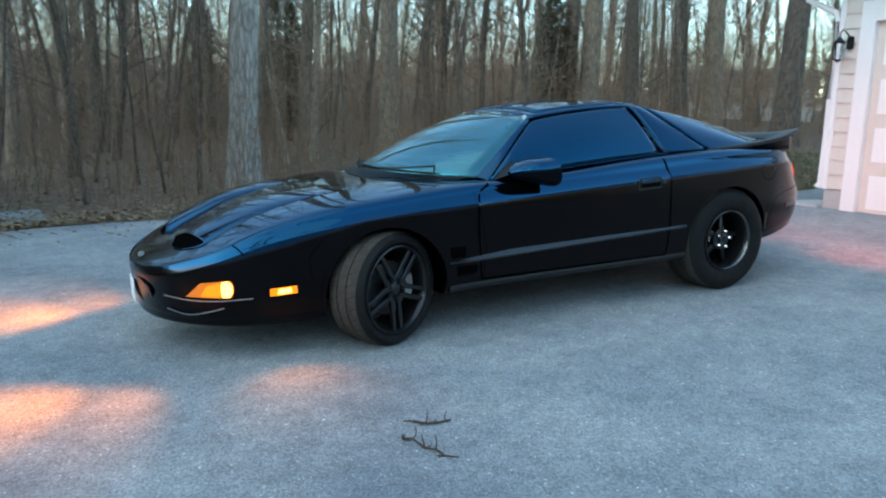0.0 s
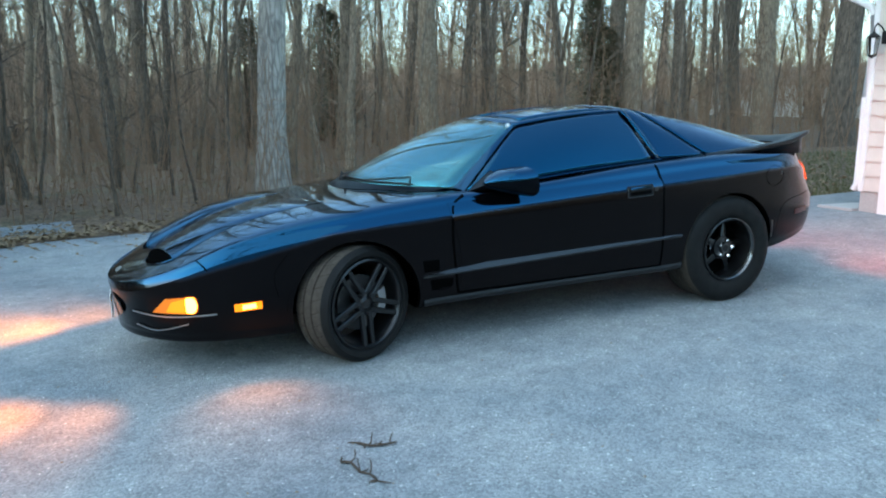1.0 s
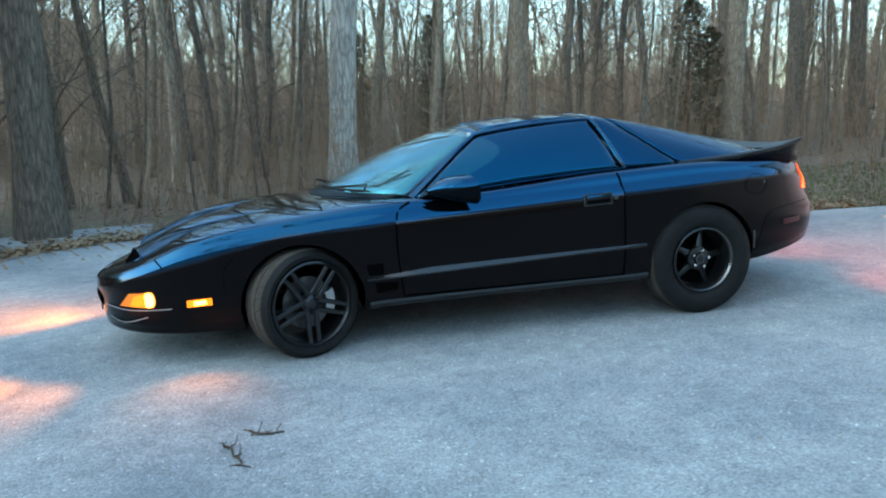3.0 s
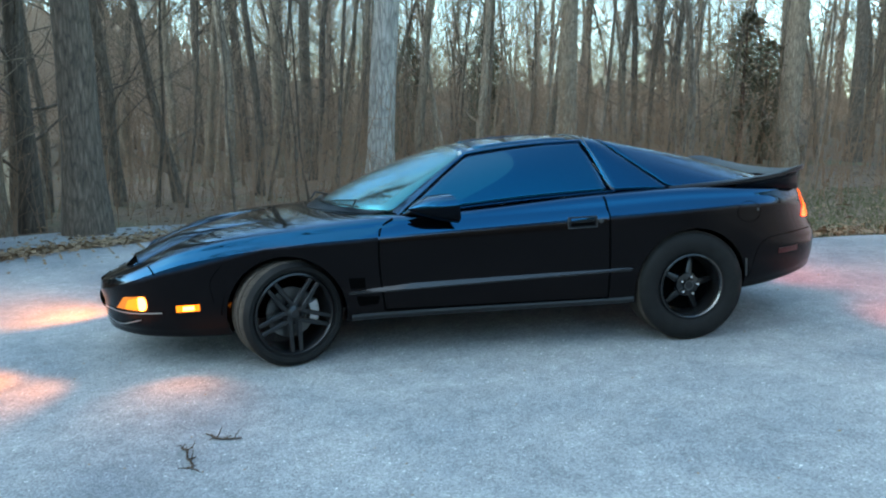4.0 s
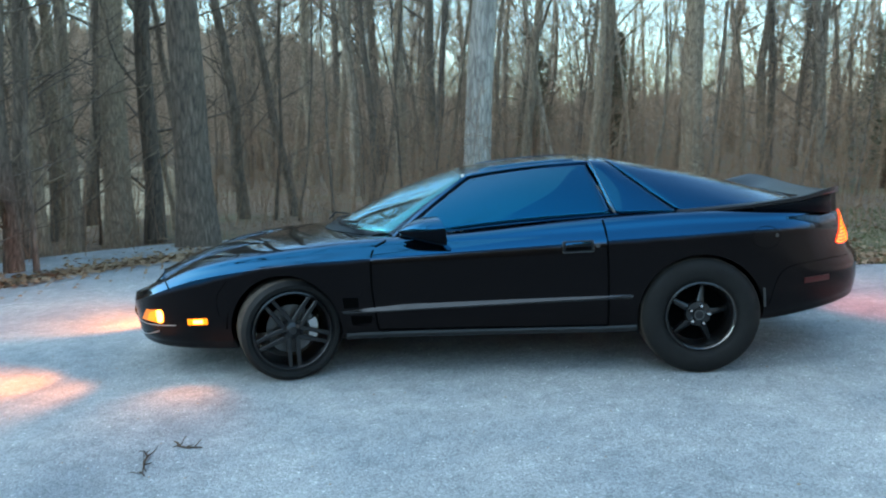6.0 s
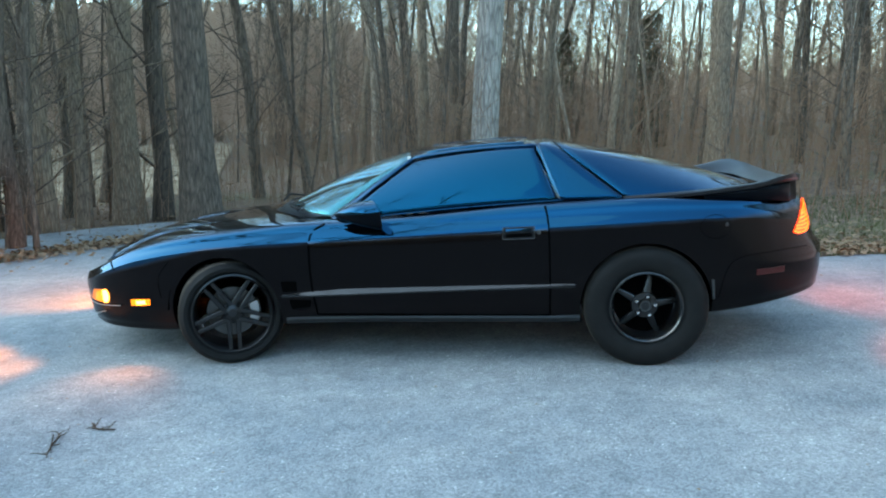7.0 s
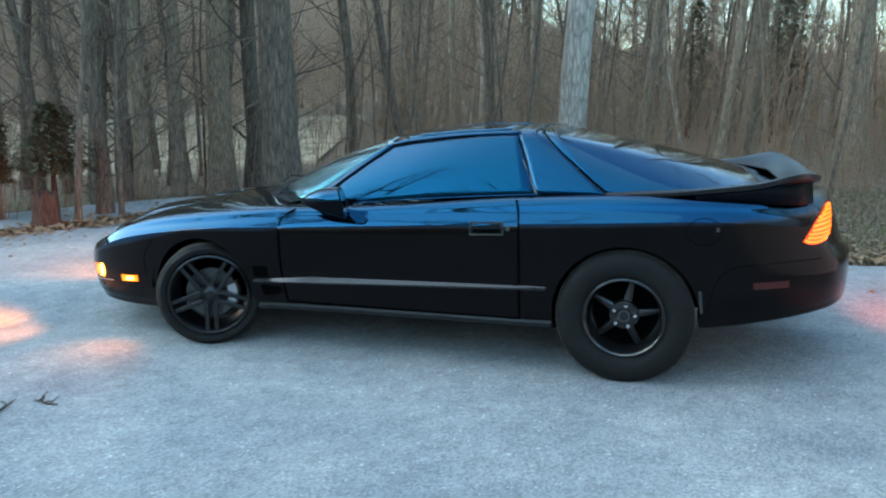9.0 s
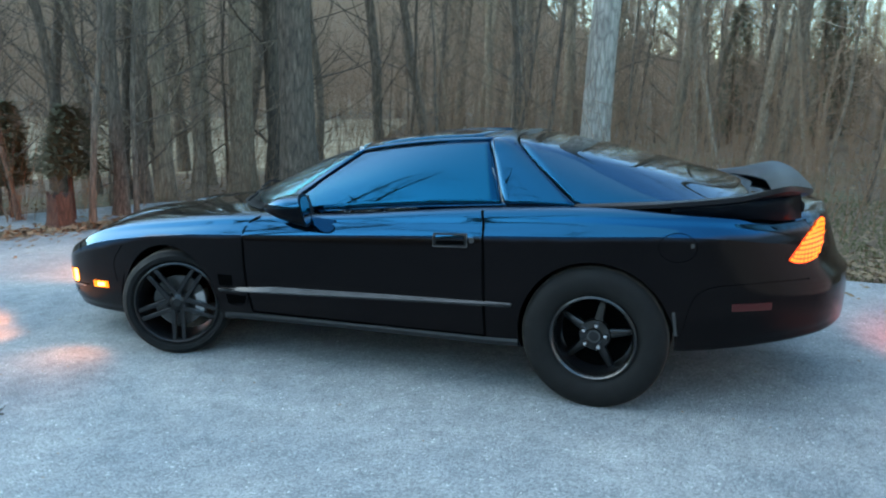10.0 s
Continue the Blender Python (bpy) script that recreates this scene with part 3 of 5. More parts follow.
# cabin: dark tub, dashboard, two seats and a wheel behind the glass
bm = bmesh.new()
for lo, hi in (((0.62, -0.66, 0.80), (0.95, 0.66, 0.955)),):
    box(bm, lo, hi, 0.05)
part("dashboard", bm, TRIM, car)
for s in (-1, 1):
    bm = bmesh.new()
    box(bm, (1.50, s * 0.36 - 0.22, 0.72), (1.66, s * 0.36 + 0.22, 1.08), 0.06)
    box(bm, (1.56, s * 0.36 - 0.12, 1.06), (1.66, s * 0.36 + 0.12, 1.20), 0.04)
    part("seat", bm, TRIM, car)
bm = bmesh.new()
sweep(bm, [(1.08 + 0.06 * math.sin(a), -0.36 + 0.18 * math.cos(a), 0.93 + 0.17 * math.sin(a)) for a in np.linspace(0, 2 * math.pi * 0.99, 20)], 0.014, 6)
part("steering_wheel", bm, TRIM, car)

# doors, seams, moulding, handles
for s in (-1, 1):
    def door_edge(u, v):
        z = 0.325 + v * 0.515
        front = 0.60 - 0.05 * v + 0.03 * math.sin(math.pi * min(v * 1.1, 1))
        return front + u * (2.005 - front), z + 0.045 * u * v - 0.01 * u
    door = flank_patch("door", door_edge, PAINT, s, 0.003, 26, 14, label="black door with a flush handle", fold=0.008)
    seam([(0.66, 0.872), (0.60, 0.84), (0.57, 0.78), (0.565, 0.6), (0.58, 0.42), (0.592, 0.318)], s, 0.012, 0.0035)
    seam([(1.99, 0.955), (2.005, 0.885), (2.012, 0.75), (2.014, 0.55), (2.012, 0.315)], s, 0.012, 0.0035)
    seam([(0.592, 0.318), (1.2, 0.312), (2.012, 0.312)], s, 0.012, 0.0035)
    # ledge moulding along the flank
    bm = bmesh.new()
    rows = []
    for k in np.linspace(0, 1, 28):
        x = 0.375 + 1.785 * k
        z0 = 0.440 + 0.055 * k
        hgt = (0.030 * (1 - k) ** 0.7 + 0.008) * min(1, 0.12 + 4 * k)
        d = 0.020 * min(1, 8 * k + 0.3) * (1 - 0.55 * k)
        rows.append([flank(x, z0 - 0.016, 0.0, s), flank(x, z0 - 0.008, d, s), flank(x, z0 + 0.002, d + 0.004, s), flank(x, z0 + 0.35 * hgt, d * 0.75 + 0.002, s), flank(x, z0 + hgt, 0.001, s)])
    grid(bm, rows)
    part("side_moulding", bm, plain("worn_black_moulding", (0.012, 0.012, 0.013), 0.2, coat=0.25, grain=0.15) if s < 0 else bpy.data.materials["worn_black_moulding"], car, "black side moulding with a bright upper ledge")
    # sill skirt below the door
    bm = bmesh.new()
    rows = []
    for k in np.linspace(0, 1, 24):
        x = 0.385 + 1.80 * k
        zb = ZB(x)
        rows.append([flank(x, zb + 0.055, 0.001, s), flank(x, zb + 0.045, 0.012, s), flank(x, zb + 0.020, 0.010, s), flank(x, zb + 0.006, -0.012, s)])
    grid(bm, rows)
    part("side_skirt", bm, plain("scuffed_skirt", (0.014, 0.0145, 0.016), 0.34, grain=0.5, gloss=0.25) if s < 0 else bpy.data.materials["scuffed_skirt"], car, "scuffed black sill skirt")
    # door handle
    hd = flank_patch("door_handle", quad_edge((1.745, 0.775), (1.925, 0.78), (1.925, 0.838), (1.745, 0.833)), TRIM, s, 0.008, 8, 4, label="black flap door handle", fold=0.012)
    flank_patch("handle_recess", quad_edge((1.76, 0.783), (1.912, 0.787), (1.912, 0.808), (1.76, 0.804)), GAP, s, 0.0095, 6, 2, parent=hd, fold=0.004)
    flank_patch("handle_flap", quad_edge((1.76, 0.811), (1.912, 0.815), (1.912, 0.832), (1.76, 0.828)), PAINT, s, 0.013, 6, 2, parent=hd, fold=0.006)
    bm = bmesh.new()
    ring = [(1.742, 0.772), (1.928, 0.777), (1.928, 0.841), (1.742, 0.836), (1.742, 0.772)]
    edge = [lerp(ring[k], ring[k + 1], t / 8) for k in range(4) for t in range(8)]
    sweep(bm, [flank(x, z, 0.006, s) for x, z in edge + edge[:1]], 0.0022, 5)
    part("handle_rim", bm, DISC, hd)
    bm = bmesh.new()
    c = flank(1.952, 0.812, 0.004, s)
    lathe(bm, [(0.014, 0.0), (0.014, s * 0.004), (0.009, s * 0.005), (0.0005, s * 0.004)], 16)
    bmesh.ops.translate(bm, verts=bm.verts, vec=c)
    part("door_lock", bm, DISC, car)
    # vent behind the front wheel
    flank_patch("fender_vent", quad_edge((0.385, 0.462), (0.475, 0.466), (0.475, 0.530), (0.375, 0.530)), GAP, s, 0.002, 6, 4, label="black vent behind the front wheel")
    flank_patch("fender_scoop", quad_edge((0.43, 0.352), (0.55, 0.365), (0.56, 0.41), (0.42, 0.415)), GAP, s, 0.002, 6, 4)
    seam([(0.43, 0.350), (0.50, 0.342), (0.55, 0.358), (0.565, 0.39)], s, 0.012, 0.006, PAINT, "scoop_lip")
    # hood-to-fender and bumper joints
    seam([(-0.36, 0.655), (-0.44, 0.55), (-0.43, 0.42)], s, 0.003, 0.0015)
    seam([(2.97, 0.40), (3.05, 0.62), (3.30, 0.665), (3.52, 0.67)], s, 0.003, 0.0015)
    # lamps
    def turn_edge(u, v):
        x, z = quad_edge((-1.05, 0.372), (-0.850, 0.366), (-0.850, 0.462), (-0.985, 0.448))(u, v)
        return x + 0.020 * u ** 3 * math.sqrt(max(0.0, 1 - (2 * v - 1) ** 2)), z

    def bulb_edge(u, v):
        x, z = quad_edge((-0.884, 0.374), (-0.858, 0.372), (-0.858, 0.457), (-0.884, 0.453))(u, v)
        bow = math.sqrt(max(0.0, 1 - (2 * v - 1) ** 2))
        return x + (0.022 * u ** 2 - 0.005 * (1 - u)) * bow, z

    turn = flank_patch("turn_signal", turn_edge, AMBER_DIM, s, 0.004, 14, 10, label="lit amber front turn signal")
    flank_patch("lit_reflector", quad_edge((-0.985, 0.378), (-0.893, 0.374), (-0.893, 0.450), (-0.955, 0.432)), AMBER_LIT, s, 0.0055, 6, 6, parent=turn, label="glowing amber reflector behind the lens", fold=0.003)
    flank_patch("bulb_glow", bulb_edge, AMBER_BULB, s, 0.0065, 6, 10, parent=turn, label="bright amber bulb")
    marker = flank_patch("side_marker_lamp", quad_edge((-0.655, 0.365), (-0.515, 0.372), (-0.515, 0.412), (-0.655, 0.405)), AMBER_LIT, s, 0.006, 8, 4, label="lit amber side marker lamp")
    flank_patch("bulb_glow", quad_edge((-0.615, 0.374), (-0.545, 0.379), (-0.548, 0.404), (-0.612, 0.399)), AMBER_BULB, s, 0.0075, 5, 4, parent=marker, label="bright amber bulb")
    flank_patch("rear_reflector", quad_edge((3.19, 0.533), (3.36, 0.540), (3.36, 0.574), (3.19, 0.567)), RED_DIM, s, 0.004, 6, 3, label="dull red rear side reflector")
    # Steel strips stand in for bright highlights on the bumper's shelf and lip.
    seam([(-1.14, 0.366), (-0.98, 0.353), (-0.74, 0.362)], s, 0.008, 0.010, STEEL, "bumper_line")
    seam([(-1.13, 0.292), (-1.03, 0.272), (-0.88, 0.315)], s, 0.007, 0.009, STEEL, "lip_line")
    # tail lamp with a honeycomb lens
    def tail_edge(u, v):
        x, z = quad_edge((3.405, 0.738), (3.565, 0.742), (3.60, 0.925), (3.535, 0.915))(u, v)
        cu, cv = 2 * u - 1, 2 * v - 1      # corners pulled in
        return x - 0.018 * cu * cv * cv * abs(cu), z - 0.022 * cv * cu * cu * abs(cv)
    tl = flank_patch("tail_lamp", tail_edge, RED_LIT, s, 0.005, 8, 8, label="lit orange-red tail lamp with a honeycomb lens")
    bm = bmesh.new()
    for r in range(9):
        for q in range(8):
            u, v = (q + 0.5 * (r % 2) + 0.5) / 8.5, (r + 0.5) / 9
            x, z = tail_edge(u, v)
            ring = []
            for a in range(6):
                an = math.pi / 3 * a + math.pi / 6
                ring.append(bm.verts.new(flank(x + 0.0078 * math.cos(an), z + 0.0078 * math.sin(an), 0.0075, s)))
            bm.faces.new(ring)
    part("honeycomb_lens", bm, RED_CELL, tl, "glowing honeycomb cells")
# fuel flap on the left rear quarter
flap = [(2.945 + 0.085 * math.cos(a), 0.825 + 0.066 * math.sin(a)) for a in np.linspace(0, 2 * math.pi, 16)]
seam(flap, -1, 0.0025, 0.0015, name="fuel_flap_joint")
flank_patch("fuel_flap_catch", quad_edge((3.0, 0.826), (3.017, 0.827), (3.015, 0.847), (3.002, 0.846)), DISC, -1, 0.004, 3, 3)

# hood seam, scoops, nose openings


def on_top(x, y, lift):
    return (x, y, top_z(x, y) + lift)


for s in (-1, 1):
    bm = bmesh.new()
    line = [(x, s * y) for x, y in spline([(-0.66, 0.62), (-0.5, 0.645), (-0.3, 0.66), (0.1, 0.69), (0.45, 0.73)], 6)]
    grid(bm, [[on_top(x, y - 0.002, 0.002) for x, y in line], [on_top(x, y + 0.002, 0.002) for x, y in line]])
    part("hood_joint", bm, GAP, car)
    # ram scoop: a swept-back slit under a raised lip that fades into the hood
    def scoop_lift(u, k):
        return 0.056 * (1 - 0.45 * u) * math.sin(math.pi * u) ** 0.5 * (1 - k) ** 1.2 * (1 + 0.9 * k)

    def scoop_edge(u, ahead=0.0):
        reach = ahead * math.sin(math.pi * u) ** 0.5
        return -1.030 + 0.115 * u - 0.95 * reach, 0.17 + 0.36 * u + 0.25 * reach

    bm = bmesh.new()
    rows = []
    for k in np.linspace(0, 1, 18):
        row = []
        for u in np.linspace(0, 1, 17):
            x, y = scoop_edge(u)
            row.append(on_top(x + 0.85 * k, s * (y - 0.03 * k), scoop_lift(u, k) + 0.002))
        rows.append(row)
    grid(bm, rows)
    part("hood_scoop", bm, PAINT, car, "raised black hood scoop")
    us = np.linspace(0.0, 1.0, 21)
    lip = [on_top(scoop_edge(u)[0] + 0.001, s * scoop_edge(u)[1], scoop_lift(u, 0) + 0.001) for u in us]
    sill = [on_top(scoop_edge(u, 0.07)[0], s * scoop_edge(u, 0.07)[1], 0.004) for u in us]
    bm = bmesh.new()
    grid(bm, [lip, sill])
    part("scoop_mouth", bm, GAP, car, "dark hood scoop mouth")
    bm = bmesh.new()
    sweep(bm, [(x - 0.004, y, z + 0.001) for x, y, z in lip], 0.005, 6)
    part("scoop_lip", bm, PAINT, car)
    bm = bmesh.new()
    sweep(bm, sill, 0.004, 6)
    part("scoop_sill", bm, PAINT, car)
    # joint between bumper cover and fender
    seam([(-0.815, 0.640), (-0.795, 0.622), (-0.770, 0.592)], s, 0.008, 0.003, name="bumper_joint")
    # lower nose nostril, set in a ring
    bm = bmesh.new()
    ring = [(-1.248 + 0.30 * (0.22 + 0.13 * math.cos(a)) ** 2 + 0.30 * (0.43 - 0.365 - 0.055 * math.sin(a)) - 0.004, s * (0.23 + 0.15 * math.cos(a)), 0.365 + 0.055 * math.sin(a)) for a in np.linspace(0, 2 * math.pi, 25)[:-1]]
    bm.faces.new([bm.verts.new((x - 0.006, y, z)) for x, y, z in ring])
    part("nostril", bm, GAP, car, "dark oval nose opening")
    bm = bmesh.new()
    sweep(bm, [(x - 0.006, y, z) for x, y, z in ring] + [(ring[0][0] - 0.006, ring[0][1], ring[0][2])], 0.007, 6)
    part("nostril_ring", bm, PAINT, car)
bm = bmesh.new()
bm.faces.new([bm.verts.new(on_top(-1.205 + 0.018 * math.sin(a), -0.03 + 0.075 * math.cos(a), 0.006)) for a in np.linspace(0, 2 * math.pi, 17)[:-1]])
part("nose_badge", bm, STEEL, car, "small pale nose badge")
bm = bmesh.new()
box(bm, (-1.268, -0.11, 0.245), (-1.262, 0.11, 0.375), 0.002)
part("front_plate", bm, WHITE, car, "plain pale plate on the bumper")

# pale inspection sticker in the top corner of the windscreen
bm = bmesh.new()
box(bm, (1.128, -0.490, 1.225), (1.150, -0.478, 1.252), 0.001)
part("sticker", bm, WHITE, car, "small pale windscreen sticker")

# cowl and wipers
bm = bmesh.new()
rows = []
for i in range(17):
    y = -0.68 + 1.36 * i / 16
    x, _, z = screen_base(y)
    rows.append([(x - 0.085, y, top_z(x - 0.085, y) + 0.003), (x - 0.065, y, top_z(x - 0.065, y) + 0.008), (x - 0.03, y, z + 0.002), (x + 0.02, y, z + 0.004)])
grid(bm, rows)
part("cowl", bm, SATIN, car, "matt black cowl below the windscreen")
for y0, y1 in ((-0.55, 0.05), (0.0, 0.55)):
    bm = bmesh.new()
    pts = []
    for k in range(9):
        y = y0 + (y1 - y0) * k / 8
        x, _, z = screen_base(y)
        pts.append((x - 0.005 + 0.02 * k / 8, y, z + 0.016 + 0.008 * k / 8))
    sweep(bm, pts, 0.006, 6)
    x, _, z = screen_base(y0)
    sweep(bm, [(x - 0.05, y0 - 0.06, z + 0.02), (x - 0.02, y0, z + 0.06), lerp(pts[4], pts[4], 0)], 0.006, 6)
    part("wiper", bm, TRIM, car)

# rear wing: arms along the quarters and a blade across the tail


def make_wing():
    outer = [(2.44, -0.80, 0.985), (2.75, -0.82, 1.004), (3.0, -0.825, 1.032), (3.2, -0.81, 1.058), (3.31, -0.79, 1.086), (3.40, -0.755, 1.104), (3.47, -0.64, 1.090), (3.52, -0.48, 1.066), (3.54, -0.25, 1.048), (3.55, 0.0, 1.042)]
    inner = [(2.46, -0.775, 0.99), (2.75, -0.765, 1.01), (2.97, -0.745, 1.016), (3.10, -0.715, 1.026), (3.19, -0.68, 1.026), (3.27, -0.61, 1.022), (3.32, -0.5, 1.018), (3.345, -0.36, 1.020), (3.355, -0.18, 1.014), (3.36, 0.0, 1.012)]
    o, n = spline(mirror_row(outer), 5), spline(mirror_row(inner), 5)
    bm = bmesh.new()
    rows = []
    for i, (a, b) in enumerate(zip(o, n)):
        k = min(i, len(o) - 1 - i) / (len(o) / 2)
        th = 0.008 + 0.020 * step01(k * 3)
        row = []
        for t in np.linspace(0, 1, 8):                # top, outside to inside
            p = a + (b - a) * t
            row.append((p[0], p[1], p[2] + 0.010 * math.sin(math.pi * t)))
        for t in np.linspace(1, 0, 8):                # underside
            p = a + (b - a) * t
            row.append((p[0], p[1], p[2] - 0.008 - th * math.sin(math.pi * min(1, 0.15 + 0.85 * t)) ** 0.7))
        rows.append(row)
    vs = grid(bm, rows, True)
    bm.faces.new(vs[0])
    bm.faces.new(vs[-1])
    wing = part("rear_wing", bm, WING, car, "black swept rear wing")
    # Dark satin sheets added to fill the shaded gap below each wing arm.
    for s in (-1, 1):
        bm = bmesh.new()
        grid(bm, [[(2.9, s * 0.80, 0.965), (3.1, s * 0.79, 0.96), (3.28, s * 0.76, 0.95), (3.38, s * 0.70, 0.94), (3.46, s * 0.60, 0.94)], [(2.9, s * 0.80, 1.01), (3.1, s * 0.79, 1.035), (3.28, s * 0.76, 1.055), (3.37, s * 0.70, 1.065), (3.45, s * 0.60, 1.065)]])
        ob = part("under_wing_shade", bm, SATIN, wing)
        mod = ob.modifiers.new("thickness", "SOLIDIFY")
        mod.thickness, mod.offset = 0.03, 0


make_wing()

# door mirrors


def rounded(c):
    return math.copysign(abs(c) ** 0.7, c)


for s in (-1, 1):
    # wedge-shaped shell: glossy upper cap and a deep belly darkened to paint its shade
    def mirror_arc(k, a0, a1):
        x = 0.752 + 0.25 * k
        r = math.sin(math.pi * 0.5 * min(1, (k + 0.03) * 1.35)) ** 0.75
        row = []
        for a in np.linspace(a0, a1, 11):
            c, h = rounded(math.cos(a)), rounded(math.sin(a))
            z = 0.940 + 0.020 * k + (0.060 * r * h if h > 0 else (0.010 + 0.105 * k ** 0.8) * h)
            row.append((x + 0.04 * k * c * s - 0.02 * k * h, s * 0.925 + 0.115 * r * c, z))
        return row

    bm = bmesh.new()
    vs = grid(bm, [mirror_arc(k, 0, math.pi) for k in np.linspace(0, 1, 12)])
    mir = part("door_mirror", bm, PAINT, car, "glossy black wedge-shaped door mirror")
    bm = bmesh.new()
    grid(bm, [mirror_arc(k, math.pi, 2 * math.pi) for k in np.linspace(0, 1, 12)])
    part("mirror_shade_belly", bm, SATIN, mir, "lower shell in dark satin, its shade put into the colour")
    bm = bmesh.new()
    back = mirror_arc(1.0, 0, 2 * math.pi)[:-1]
    bm.faces.new([bm.verts.new((x + 0.002, y, z)) for x, y, z in back])
    part("mirror_back", bm, TRIM, mir)
    bm = bmesh.new()
    mid = Vector((sum(p[0] for p in back), sum(p[1] for p in back), sum(p[2] for p in back))) / len(back)
    bm.faces.new([bm.verts.new(mid.lerp(Vector(p), 0.84) + Vector((0.006, 0, 0))) for p in back])
    part("mirror_glass", bm, CHROME, mir)
    bm = bmesh.new()
    rows = [[(0.70, s * 0.765, 0.875), (0.96, s * 0.775, 0.87), (1.0, s * 0.78, 0.875), (0.90, s * 0.70, 0.99)], [(0.78, s * 0.84, 0.915), (0.95, s * 0.86, 0.885), (0.97, s * 0.86, 0.90), (0.92, s * 0.83, 0.965)]]
    vs = grid(bm, rows, True)
    bm.faces.new(vs[1])
    part("mirror_foot", bm, TRIM, mir)

# wheels


def make_tyre(bm, r, rim, width, grooves):
    h = width / 2
    prof = [(rim, -h + 0.03), (rim + 0.012, -h + 0.012), (rim + 0.3 * (r - rim), -h - 0.002), (rim + 0.6 * (r - rim), -h - 0.006), (r - 0.022, -h + 0.006), (r - 0.006, -h + 0.022)]
    span = width - 0.05
    for k in range(grooves):
        c = -span / 2 + span * (k + 0.5) / grooves
        e = span / grooves / 2
        prof += [(r, c - e + 0.006), (r, c + e - 0.006)]
        if k < grooves - 1:
            prof += [(r - 0.007, c + e - 0.004), (r - 0.007, c + e + 0.004)]
    prof += [(a, -b) for a, b in prof[5::-1]]
    lathe(bm, prof, 72)
    return [p for p in prof if p[0] > r - 0.008]


def spoke(bm, r0, r1, w0, w1, d0, d1, ang, skew=0.0, thick=0.022):
    rows = []
    for k in np.linspace(0, 1, 6):
        r, w, d = r0 + (r1 - r0) * k, w0 + (w1 - w0) * k, d0 + (d1 - d0) * k
        lat = skew
        row = []
        for u, dd in ((-1, thick), (-1, 0.004), (-0.7, 0), (0.7, 0), (1, 0.004), (1, thick)):
            p = Vector((r, 0, lat + u * w / 2))
            row.append((p.x * math.cos(ang) - p.z * math.sin(ang), d + dd, p.x * math.sin(ang) + p.z * math.cos(ang)))
        rows.append(row)
    vs = grid(bm, rows, True)
    bm.faces.new(vs[0])
    bm.faces.new(vs[-1])


